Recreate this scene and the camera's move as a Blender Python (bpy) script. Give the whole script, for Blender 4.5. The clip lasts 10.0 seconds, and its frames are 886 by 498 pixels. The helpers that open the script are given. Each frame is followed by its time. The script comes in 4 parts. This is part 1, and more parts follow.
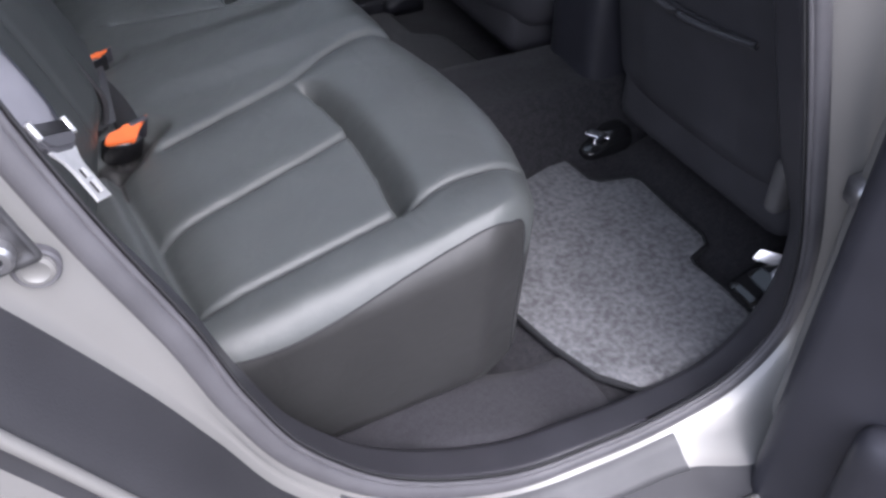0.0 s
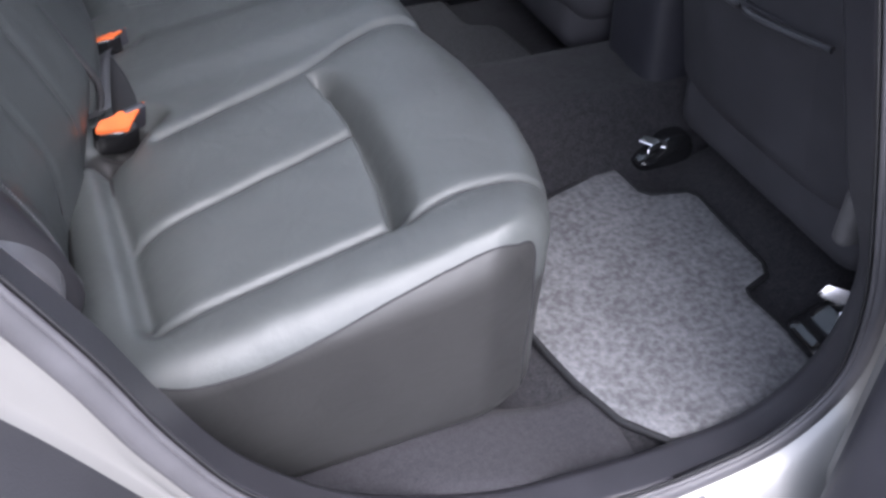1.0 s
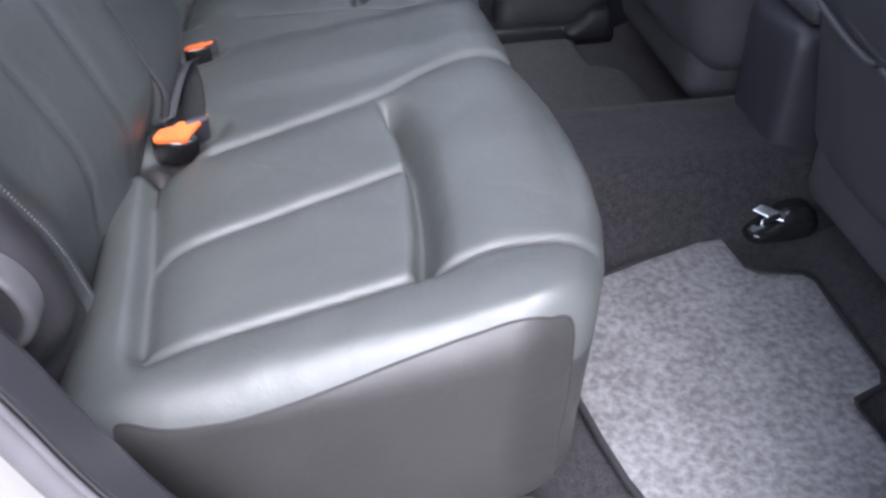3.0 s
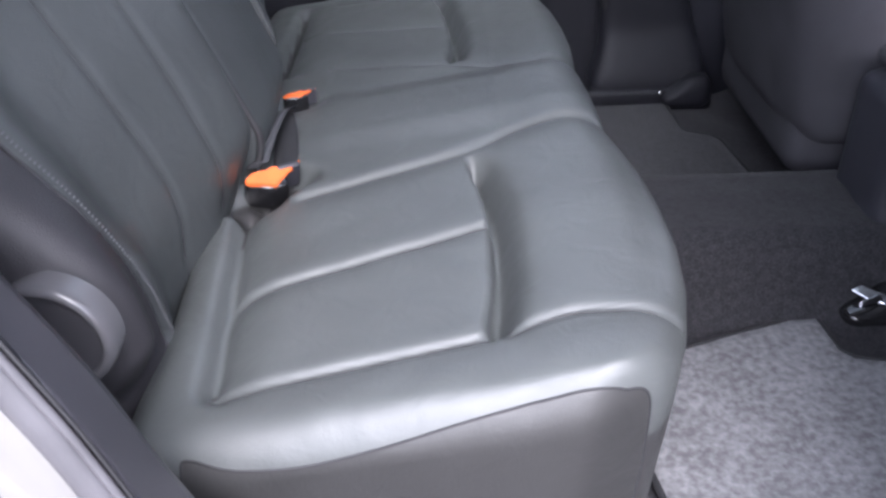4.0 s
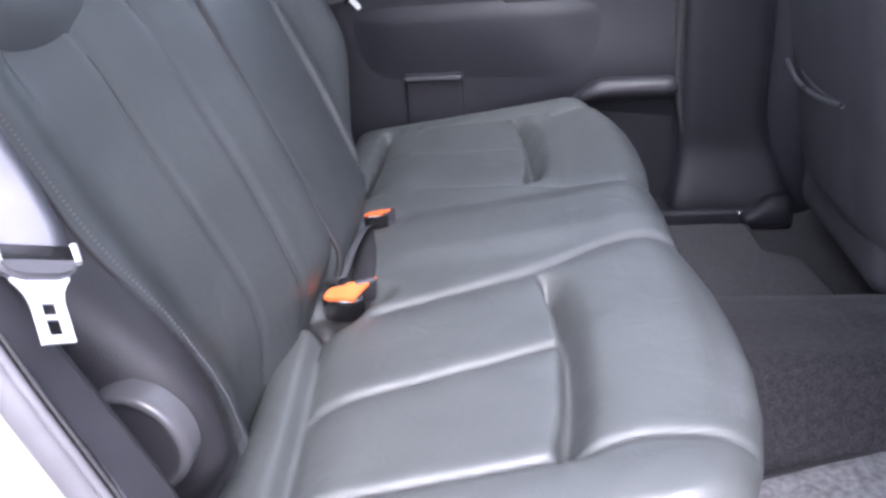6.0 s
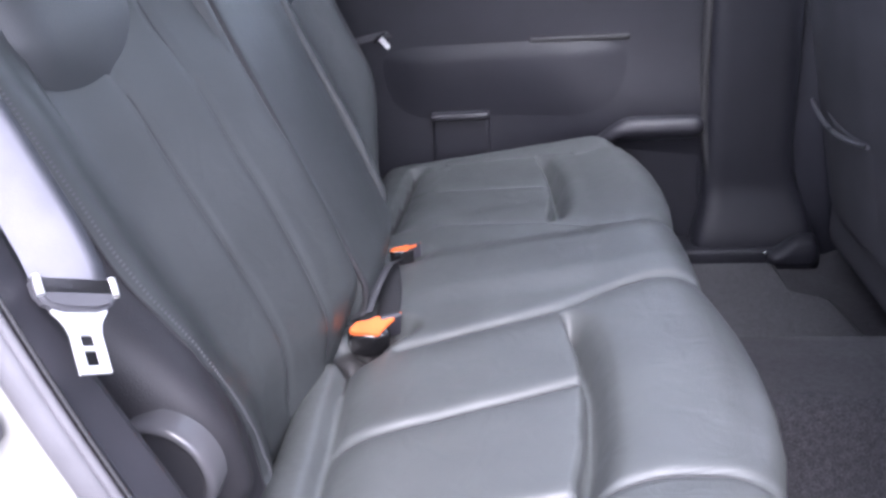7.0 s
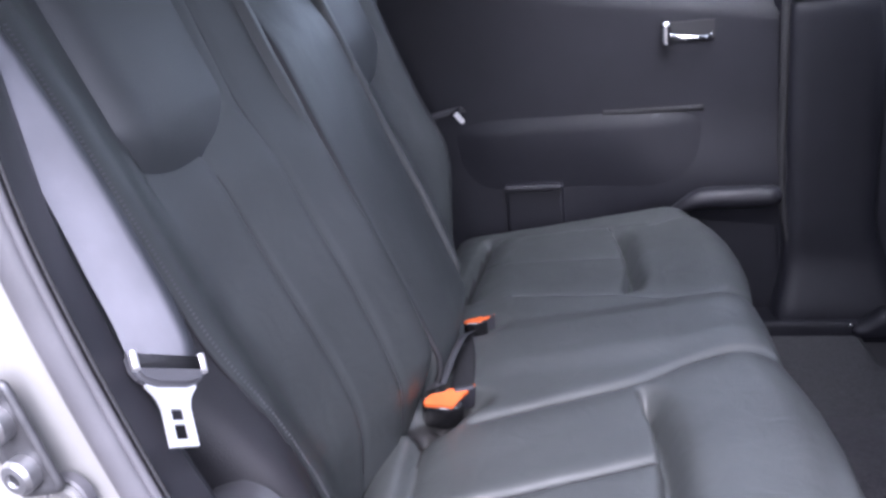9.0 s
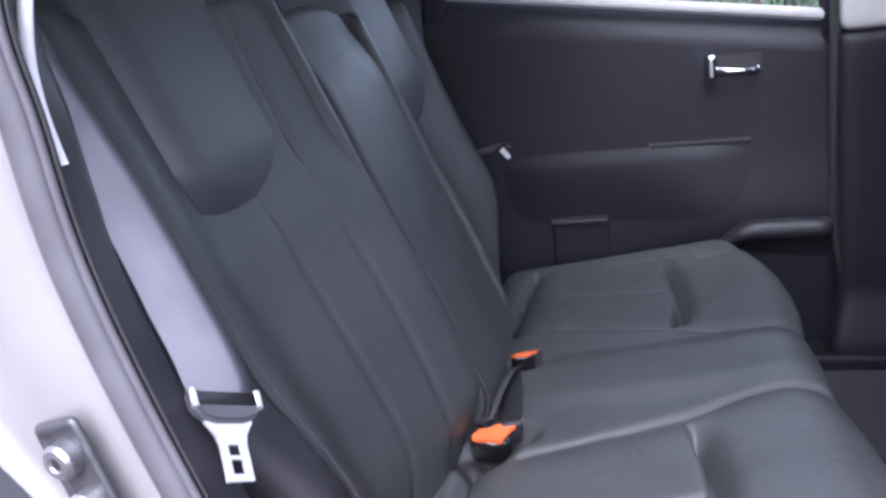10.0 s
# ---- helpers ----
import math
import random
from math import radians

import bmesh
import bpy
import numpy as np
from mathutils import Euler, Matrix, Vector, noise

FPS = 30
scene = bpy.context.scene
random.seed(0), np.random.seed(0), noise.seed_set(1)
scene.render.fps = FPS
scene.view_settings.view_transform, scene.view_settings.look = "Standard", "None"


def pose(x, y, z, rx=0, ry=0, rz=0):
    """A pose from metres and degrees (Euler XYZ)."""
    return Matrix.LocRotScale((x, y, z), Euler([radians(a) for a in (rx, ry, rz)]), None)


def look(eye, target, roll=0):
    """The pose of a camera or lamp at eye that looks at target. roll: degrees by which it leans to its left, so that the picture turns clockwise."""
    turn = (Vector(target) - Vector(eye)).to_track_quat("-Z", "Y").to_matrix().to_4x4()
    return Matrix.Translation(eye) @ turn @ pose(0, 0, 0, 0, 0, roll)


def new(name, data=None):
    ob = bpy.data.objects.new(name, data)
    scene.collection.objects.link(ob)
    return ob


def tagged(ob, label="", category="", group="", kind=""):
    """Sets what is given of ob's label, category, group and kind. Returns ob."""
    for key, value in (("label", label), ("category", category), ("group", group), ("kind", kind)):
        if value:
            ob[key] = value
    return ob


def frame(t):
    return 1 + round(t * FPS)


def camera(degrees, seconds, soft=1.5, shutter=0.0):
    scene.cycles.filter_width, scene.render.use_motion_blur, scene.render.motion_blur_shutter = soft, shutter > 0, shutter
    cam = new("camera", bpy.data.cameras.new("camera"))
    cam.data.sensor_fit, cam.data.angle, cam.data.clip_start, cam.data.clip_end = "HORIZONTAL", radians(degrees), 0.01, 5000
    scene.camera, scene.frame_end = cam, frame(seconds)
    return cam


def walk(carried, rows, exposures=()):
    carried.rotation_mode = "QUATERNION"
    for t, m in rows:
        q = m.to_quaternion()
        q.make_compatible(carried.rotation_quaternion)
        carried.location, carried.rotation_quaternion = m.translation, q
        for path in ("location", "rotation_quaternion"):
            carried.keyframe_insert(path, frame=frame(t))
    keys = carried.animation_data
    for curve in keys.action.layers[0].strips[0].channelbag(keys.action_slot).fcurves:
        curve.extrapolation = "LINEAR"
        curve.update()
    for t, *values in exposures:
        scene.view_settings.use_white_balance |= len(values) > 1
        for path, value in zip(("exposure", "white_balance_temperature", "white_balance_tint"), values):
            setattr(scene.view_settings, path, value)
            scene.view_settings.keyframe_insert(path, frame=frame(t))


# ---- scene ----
from mathutils.kdtree import KDTree
cam = camera(56.0, 10.0, 2.8)

PATH = [
    (0, (-0.383, -0.578, 0.974), (0.267, 0.808, -0.312), -0.2),
    (0.5, (-0.328, -0.543, 0.942), (0.231, 0.872, -0.356), -1.3),
    (1, (-0.252, -0.504, 0.913), (0.214, 0.945, -0.384), -1.7),
    (1.5, (-0.191, -0.469, 0.898), (0.209, 0.992, -0.408), -2.4),
    (2, (-0.158, -0.453, 0.878), (0.158, 1.055, -0.397), -2.7),
    (2.5, (-0.135, -0.443, 0.866), (0.103, 1.094, -0.391), -2.6),
    (4, (-0.115, -0.427, 0.857), (-0.161, 1.235, -0.255), -2.7),
    (4.5, (-0.11, -0.426, 0.858), (-0.233, 1.269, -0.196), -3.4),
    (5, (-0.104, -0.436, 0.863), (-0.28, 1.292, -0.129), -4.2),
    (5.5, (-0.104, -0.436, 0.865), (-0.313, 1.327, -0.054), -4.5),
    (7, (-0.101, -0.451, 0.877), (-0.391, 1.365, 0.091), -4.5),
    (7.5, (-0.102, -0.454, 0.881), (-0.437, 1.373, 0.141), -4.6),
    (8, (-0.102, -0.456, 0.884), (-0.468, 1.384, 0.19), -4.9),
    (8.5, (-0.097, -0.46, 0.889), (-0.511, 1.385, 0.237), -5.6),
    (9, (-0.099, -0.462, 0.892), (-0.558, 1.382, 0.268), -6.1),
    (9.5, (-0.1, -0.468, 0.896), (-0.611, 1.375, 0.311), -6.6),
    (10, (-0.095, -0.475, 0.903), (-0.66, 1.366, 0.363), -7.3),
]
EXPOSURES = [(0, 1.95, 5990, 18), (1, 2.38, 5950, 18), (2.5, 2.82, 5980, 18), (4, 2.75, 5930, 19), (5, 2.8, 5950, 21), (5.5, 3.2, 5930, 22), (7, 3.12, 5830, 24), (8, 2.87, 5800, 24), (9, 2.53, 5720, 25), (9.5, 2.53, 5675, 25), (10, 2.22, 5630, 26)]
walk(cam, [(t, look(eye, target, roll)) for t, eye, target, roll in PATH], EXPOSURES)

# ---- world and light ----
world = bpy.data.worlds.new("overcast_sky")
scene.world = world
world.use_nodes = True
wn = world.node_tree.nodes
sky = wn.new("ShaderNodeTexSky")
sky.sky_type = "NISHITA"
sky.sun_disc = False
sky.sun_elevation, sky.sun_rotation = radians(48), radians(171)
sky.dust_density, sky.air_density = 3.0, 1.0
cloud = wn.new("ShaderNodeHueSaturation")          # thin cloud greys the blue
cloud.inputs["Saturation"].default_value = 0.45
world.node_tree.links.new(sky.outputs[0], cloud.inputs["Color"])
world.node_tree.links.new(cloud.outputs[0], wn["Background"].inputs[0])
wn["Background"].inputs[1].default_value = 0.15
sun = new("sun", bpy.data.lights.new("sun", "SUN"))
sun.data.energy, sun.data.angle, sun.data.color = 0.56, radians(50), (1.0, 0.98, 0.95)
sun.matrix_world = look((0.3, -2.0, 2.3), (0, 0, 0))


# ---- materials ----
def material(name, colour, rough=0.5, metal=0.0, spec=0.5, grain=0.0, grain_scale=400.0, blotch=0.15, blotch_scale=6.0,
             rough_var=0.05, cells=False, coat=0.0, sheen=0.0, crumple=0.0):
    """A surface with two scales of variation: broad blotches in colour and gloss, and a fine relief."""
    m = bpy.data.materials.new(name)
    m.use_nodes = True
    nt = m.node_tree
    n, l = nt.nodes, nt.links
    b = n["Principled BSDF"]
    b.inputs["Metallic"].default_value = metal
    b.inputs["Specular IOR Level"].default_value = spec
    b.inputs["Coat Weight"].default_value = coat
    b.inputs["Coat Roughness"].default_value = 0.08
    b.inputs["Sheen Weight"].default_value = sheen
    tc = n.new("ShaderNodeTexCoord")
    big = n.new("ShaderNodeTexNoise")
    big.inputs["Scale"].default_value, big.inputs["Detail"].default_value = blotch_scale, 5.0
    l.new(tc.outputs["Object"], big.inputs["Vector"])
    ramp = n.new("ShaderNodeValToRGB")
    lo, hi = 1.0 - blotch, 1.0 + blotch
    ramp.color_ramp.elements[0].position, ramp.color_ramp.elements[1].position = 0.3, 0.7
    ramp.color_ramp.elements[0].color = (*[min(1, c * lo) for c in colour], 1)
    ramp.color_ramp.elements[1].color = (*[min(1, c * hi) for c in colour], 1)
    l.new(big.outputs["Fac"], ramp.inputs[0])
    l.new(ramp.outputs[0], b.inputs["Base Color"])
    mr = n.new("ShaderNodeMapRange")
    mr.inputs["To Min"].default_value, mr.inputs["To Max"].default_value = rough - rough_var, rough + rough_var
    l.new(big.outputs["Fac"], mr.inputs["Value"])
    l.new(mr.outputs[0], b.inputs["Roughness"])
    if grain:
        fine = n.new("ShaderNodeTexVoronoi" if cells else "ShaderNodeTexNoise")
        fine.inputs["Scale"].default_value = grain_scale
        l.new(tc.outputs["Object"], fine.inputs["Vector"])
        bump = n.new("ShaderNodeBump")
        bump.inputs["Strength"].default_value, bump.inputs["Distance"].default_value = grain, 0.001
        l.new(fine.outputs[0], bump.inputs["Height"])
        l.new(bump.outputs[0], b.inputs["Normal"])
        if crumple:
            soft, dent = n.new("ShaderNodeTexNoise"), n.new("ShaderNodeBump")
            soft.inputs["Scale"].default_value, soft.inputs["Detail"].default_value, soft.inputs["Distortion"].default_value = 22.0, 3.0, 0.8
            dent.inputs["Strength"].default_value, dent.inputs["Distance"].default_value = crumple, 0.006
            l.new(tc.outputs["Object"], soft.inputs["Vector"])
            l.new(soft.outputs[0], dent.inputs["Height"])
            l.new(dent.outputs[0], bump.inputs["Normal"])
    return m


def pile(name, dark, light, scale, strength):
    """Carpet: mottled pile with a strong fine relief."""
    m = material(name, dark, 0.95, spec=0.1, sheen=0.1)
    nt = m.node_tree
    n, l = nt.nodes, nt.links
    b = n["Principled BSDF"]
    tc = n.new("ShaderNodeTexCoord")
    tuft, patch = n.new("ShaderNodeTexNoise"), n.new("ShaderNodeTexNoise")
    tuft.inputs["Scale"].default_value, tuft.inputs["Detail"].default_value = scale, 4.0
    patch.inputs["Scale"].default_value, patch.inputs["Detail"].default_value = scale / 4, 4.0
    for t in (tuft, patch):
        l.new(tc.outputs["Object"], t.inputs["Vector"])
    mix = n.new("ShaderNodeMath")
    mix.operation = "MULTIPLY_ADD"
    mix.inputs[1].default_value = 0.36
    l.new(patch.outputs[0], mix.inputs[0])
    half = n.new("ShaderNodeMath")
    half.operation = "MULTIPLY"
    half.inputs[1].default_value = 0.64
    l.new(tuft.outputs[0], half.inputs[0])
    l.new(half.outputs[0], mix.inputs[2])
    ramp = n.new("ShaderNodeValToRGB")
    ramp.color_ramp.elements[0].position, ramp.color_ramp.elements[1].position = 0.36, 0.66
    ramp.color_ramp.elements[0].color, ramp.color_ramp.elements[1].color = (*dark, 1), (*light, 1)
    l.new(mix.outputs[0], ramp.inputs[0])
    l.new(ramp.outputs[0], b.inputs["Base Color"])
    bump = n.new("ShaderNodeBump")
    bump.inputs["Strength"].default_value, bump.inputs["Distance"].default_value = strength, 0.004
    l.new(mix.outputs[0], bump.inputs["Height"])
    l.new(bump.outputs[0], b.inputs["Normal"])
    return m


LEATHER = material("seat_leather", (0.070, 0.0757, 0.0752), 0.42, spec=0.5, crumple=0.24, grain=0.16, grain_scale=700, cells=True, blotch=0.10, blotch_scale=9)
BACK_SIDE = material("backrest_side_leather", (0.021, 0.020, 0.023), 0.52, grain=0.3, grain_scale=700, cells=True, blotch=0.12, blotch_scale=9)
# seat leather turned darker; shade on the cushion's side and front is in this colour
LEATHER_SHADED = material("leather_in_shade", (0.030, 0.030, 0.030), 0.42, crumple=0.2, grain=0.2, grain_scale=700, cells=True, blotch=0.12, blotch_scale=9)
# cushion leather again, darkened to stand for the weaker light on the backrest
LEATHER_DIMMED = material("leather_dimmed_backrest", (0.043, 0.0475, 0.048), 0.47, crumple=0.2, grain=0.2, grain_scale=700, cells=True, blotch=0.10, blotch_scale=9)
LEATHER_DARK = material("headrest_leather", (0.055, 0.060, 0.064), 0.48, grain=0.25, grain_scale=700, cells=True, blotch=0.10, blotch_scale=9)
SEAM = material("seam_thread", (0.018, 0.018, 0.020), 0.7, blotch=0.05)
STITCH = material("grey_thread", (0.10, 0.10, 0.108), 0.7, blotch=0.05)
PLASTIC = material("grey_trim_plastic", (0.070, 0.070, 0.078), 0.45, grain=0.3, grain_scale=900, blotch=0.12, blotch_scale=12)
KNOB = material("knob_plastic", (0.095, 0.094, 0.100), 0.25, blotch=0.05, blotch_scale=6, rough_var=0.02)
KNOB_FACE = material("knob_face_plastic", (0.048, 0.047, 0.053), 0.55, grain=0.3, grain_scale=900, blotch=0.1, blotch_scale=30)
RECLINER = material("recliner_plastic", (0.115, 0.112, 0.114), 0.5, grain=0.2, grain_scale=900, blotch=0.1, blotch_scale=30)
SCUFF = material("scuff_plate_plastic", (0.070, 0.070, 0.074), 0.45, grain=0.3, grain_scale=700, blotch=0.15, blotch_scale=12)
TRIM = material("opening_trim_vinyl", (0.043, 0.042, 0.049), 0.42, grain=0.25, grain_scale=900, blotch=0.15, blotch_scale=14)
PLASTIC_DARK = material("black_trim_plastic", (0.032, 0.032, 0.040), 0.45, grain=0.3, grain_scale=900, blotch=0.12, blotch_scale=12)
PLASTIC_GLOSS = material("gloss_black_plastic", (0.012, 0.012, 0.013), 0.12, spec=0.6, blotch=0.05, rough_var=0.03)
PLASTIC_LIGHT = material("light_grey_trim", (0.42, 0.42, 0.40), 0.6, grain=0.2, grain_scale=800, blotch=0.05)
RUBBER = material("door_seal_rubber", (0.088, 0.086, 0.093), 0.5, grain=0.2, grain_scale=500, blotch=0.15, blotch_scale=20)
CLAD = material("sill_cladding", (0.030, 0.030, 0.034), 0.55, grain=0.35, grain_scale=600, blotch=0.15, blotch_scale=10)
PAINT = material("silver_paint", (0.27, 0.265, 0.256), 0.38, metal=0.4, coat=0.4, blotch=0.06, blotch_scale=7, grain=0.05, grain_scale=1500)
STEEL = material("bright_steel", (0.92, 0.92, 0.93), 0.40, metal=0.75, blotch=0.08, blotch_scale=60)
CHROME = material("chrome", (0.85, 0.85, 0.86), 0.08, metal=1.0, blotch=0.03, rough_var=0.03)
GREY_METAL = material("zinc_plate", (0.32, 0.32, 0.33), 0.35, metal=0.8, blotch=0.15, blotch_scale=80)
STRIKER = material("striker_zinc", (0.10, 0.10, 0.105), 0.42, metal=0.6, blotch=0.2, blotch_scale=80)
WEB = material("belt_webbing", (0.196, 0.196, 0.219), 0.55, spec=0.25, grain=0.4, grain_scale=1200, blotch=0.10, blotch_scale=25)
STRAP = material("buckle_strap_webbing", (0.050, 0.050, 0.055), 0.6, grain=0.4, grain_scale=1200, blotch=0.10, blotch_scale=25)
BUTTON = material("orange_button", (0.70, 0.14, 0.03), 0.5, blotch=0.08, blotch_scale=60)
CARPET = pile("black_carpet", (0.017, 0.0165, 0.0185), (0.040, 0.039, 0.043), 350, 0.4)
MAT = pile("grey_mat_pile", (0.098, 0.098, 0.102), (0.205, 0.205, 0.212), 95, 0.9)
STEP = pile("grey_step_carpet", (0.030, 0.029, 0.033), (0.048, 0.047, 0.052), 500, 0.25)
# the grey mat's pile turned down; the far footwell's shade is in the colour
SHADED_MAT = pile("shaded_mat_pile", (0.022, 0.022, 0.025), (0.085, 0.084, 0.090), 600, 1.0)
DOOR_TRIM = material("dark_door_trim", (0.0120, 0.0122, 0.0165), 0.52, spec=0.30, grain=0.3, grain_scale=900, blotch=0.12, blotch_scale=12)
DOOR_GREY = material("grey_door_moulding", (0.024, 0.024, 0.029), 0.42, spec=0.4, grain=0.3, grain_scale=900, blotch=0.12, blotch_scale=12)
BINDING = material("mat_binding", (0.014, 0.014, 0.016), 0.8, grain=0.5, grain_scale=800, blotch=0.1)
CLOTH = material("seat_back_cloth", (0.054, 0.053, 0.060), 0.75, spec=0.3, grain=0.3, grain_scale=900, blotch=0.15, blotch_scale=10)
WHITE = material("white_strip", (0.80, 0.80, 0.80), 0.4, blotch=0.03)
HEADLINER = material("headliner_cloth", (0.62, 0.60, 0.57), 0.95, spec=0.1, grain=0.3, grain_scale=700, blotch=0.05)
ASPHALT = material("ground_asphalt", (0.075, 0.066, 0.058), 0.9, grain=0.8, grain_scale=120, blotch=0.3, blotch_scale=3)
LEAF = material("hedge_leaves", (0.055, 0.10, 0.045), 0.6, blotch=0.4, blotch_scale=4)
BARK = material("hedge_stems", (0.10, 0.07, 0.05), 0.9, grain=0.5, grain_scale=90, blotch=0.3)


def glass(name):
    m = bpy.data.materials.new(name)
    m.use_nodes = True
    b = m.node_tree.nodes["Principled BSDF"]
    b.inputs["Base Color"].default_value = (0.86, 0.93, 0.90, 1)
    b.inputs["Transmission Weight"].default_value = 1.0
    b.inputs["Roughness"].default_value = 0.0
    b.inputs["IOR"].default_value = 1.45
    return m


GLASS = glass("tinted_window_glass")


# ---- helpers for building ----
def thing(name, at, label, category, group="", kind=""):
    e = new(name)
    e.empty_display_size = 0.05
    e.location = at
    e.matrix_world = Matrix.Translation(at)
    return tagged(e, label, category, group, kind)


def place(ob, mat, parent, label=""):
    ob.data.materials.append(mat)
    if parent is not None:
        base = parent
        inv = Matrix.Identity(4)
        while base is not None:
            inv = inv @ base.matrix_basis.inverted() if base.parent is None else inv
            base = base.parent
        ob.parent = parent
        ob.matrix_parent_inverse = inv if parent.parent is None else Matrix.Identity(4)
    if label:
        ob["label"] = label
    return ob


def part(name, bm, mat, parent=None, label="", smooth=True):
    me = bpy.data.meshes.new(name)
    for e in bm.edges:
        e.smooth = len(e.link_faces) == 2 and e.calc_face_angle(0) < 0.6
    bm.to_mesh(me)
    bm.free()
    for p in me.polygons:
        p.use_smooth = smooth
    return place(new(name, me), mat, parent, label)


def part_data(name, verts, faces, mat, parent=None, label="", smooth=True):
    me = bpy.data.meshes.new(name)
    me.from_pydata([tuple(v) for v in verts], [], [tuple(f) for f in faces])
    me.update()
    for p in me.polygons:
        p.use_smooth = smooth
    return place(new(name, me), mat, parent, label)


def split_part(name, verts, faces, mat, parent, label=""):
    """A part from some of the faces of a larger skin."""
    used, back = np.unique(np.concatenate([np.asarray(q) for q in faces]), return_inverse=True)
    ends = np.cumsum([len(q) for q in faces])[:-1]
    return part_data(name, np.array(verts)[used], [q.tolist() for q in np.split(back, ends)], mat, parent, label)


def lay_on(skin, path, n):
    """Points of a path (a, b) laid on a skin of (a, b, height) points, on its upper side."""
    p = spline(path, n)
    tree = KDTree(len(skin))
    for i, q in enumerate(skin):
        tree.insert((q[0], q[1], 0.0), i)
    tree.balance()
    z = []
    for a, b in p:
        near = tree.find_n((a, b, 0.0), 5)
        best = max(skin[i][2] for _, i, _ in near)
        level = [(skin[i][2], 1 / (d + 1e-4)) for _, i, d in near if skin[i][2] > best - 0.01]
        z.append(sum(h * w for h, w in level) / sum(w for _, w in level))
    z = np.array(z)
    for _ in range(3):
        z[1:-1] = 0.25 * z[:-2] + 0.5 * z[1:-1] + 0.25 * z[2:]
    return np.c_[p, z]


def cut_mesh(v, f, g):
    """Cuts quads along g = 0; gives the points, the faces on either side and the longest run of the cut."""
    v, f, g = [np.array(p) for p in v], np.array(f), np.where(np.abs(g) < 1e-9, 1e-9, g)
    sign = g[f] > 0
    whole_up, whole_down = f[sign.all(1)].tolist(), f[(~sign).all(1)].tolist()
    made, links = {}, {}

    def at_edge(a, b):
        key = (min(a, b), max(a, b))
        if key not in made:
            s = g[a] / (g[a] - g[b])
            made[key] = len(v)
            v.append(v[a] + (v[b] - v[a]) * s)
        return made[key]
    for q in f[sign.any(1) & ~sign.all(1)]:
        up, down, ends = [], [], []
        for a, b in zip(q, np.roll(q, -1)):
            (up if g[a] > 0 else down).append(a)
            if (g[a] > 0) != (g[b] > 0):
                k = at_edge(a, b)
                up.append(k)
                down.append(k)
                ends.append(k)
        whole_up.append(up)
        whole_down.append(down)
        if len(ends) == 2:
            links.setdefault(ends[0], []).append(ends[1])
            links.setdefault(ends[1], []).append(ends[0])
    best, seen = [], set()
    for start in sorted(links, key=lambda k: len(links[k])):
        if start in seen:
            continue
        run, here = [start], start
        seen.add(start)
        while True:
            nxt = [k for k in links[here] if k not in seen]
            if not nxt:
                break
            here = nxt[0]
            seen.add(here)
            run.append(here)
        best = max(best, run, key=len)
    return v, whole_up, whole_down, np.array([v[k] for k in best])


def smooth_run(p, times=6):
    p = p.copy()
    for _ in range(times):
        p[1:-1] = 0.25 * p[:-2] + 0.5 * p[1:-1] + 0.25 * p[2:]
    return p


def rounded_box(lo, hi, r, step):
    """Points and quads of a box with rounded edges, dense enough to be shaped further."""
    lo, hi = np.array(lo, float), np.array(hi, float)
    axes = []
    for k in range(3):
        rr = min(r, (hi[k] - lo[k]) / 2.001)
        mid = max(1, int(round((hi[k] - lo[k] - 2 * rr) / step)))
        ends = max(3, int(round(rr * 1.6 / step)))
        left = lo[k] + rr * (1 - np.cos(np.linspace(0, np.pi / 2, ends + 1)))
        axes.append(np.r_[left[:-1], np.linspace(lo[k] + rr, hi[k] - rr, mid + 1), (lo[k] + hi[k] - left[::-1])[1:]])
    index, verts, faces = {}, [], []

    def vid(p):
        key = tuple(np.round(p, 6))
        if key not in index:
            index[key] = len(verts)
            verts.append(p)
        return index[key]

    for k in range(3):
        u, v = [(1, 2), (2, 0), (0, 1)][k]
        for side in (0, 1):
            grid = np.zeros((len(axes[u]), len(axes[v])), int)
            for a, pu in enumerate(axes[u]):
                for b, pv in enumerate(axes[v]):
                    p = np.zeros(3)
                    p[k], p[u], p[v] = (hi if side else lo)[k], pu, pv
                    grid[a, b] = vid(p)
            for a in range(len(axes[u]) - 1):
                for b in range(len(axes[v]) - 1):
                    q = [grid[a, b], grid[a + 1, b], grid[a + 1, b + 1], grid[a, b + 1]]
                    faces.append(q if side else q[::-1])
    p = np.array(verts)
    rr = np.minimum(r, (hi - lo) / 2.001)
    c = np.clip(p, lo + rr, hi - rr)
    d = p - c
    size = np.linalg.norm(d / rr, axis=1, keepdims=True)
    return np.where(size > 1e-9, c + d / np.maximum(size, 1e-9), p), faces


def dist(p, line):
    """Distance in the plane from points to a polyline."""
    best = np.full(len(p), 9.0)
    for a, b in zip(line[:-1], line[1:]):
        a, b = np.array(a), np.array(b)
        t = np.clip(((p - a) @ (b - a)) / max(((b - a) @ (b - a)), 1e-12), 0, 1)
        best = np.minimum(best, np.linalg.norm(p - (a + t[:, None] * (b - a)), axis=1))
    return best


def across(p, line):
    """Positive where a point lies beyond a line that runs along the car, on the far side."""
    a = np.array(sorted(line))
    return p[:, 1] - np.interp(p[:, 0], a[:, 0], a[:, 1])


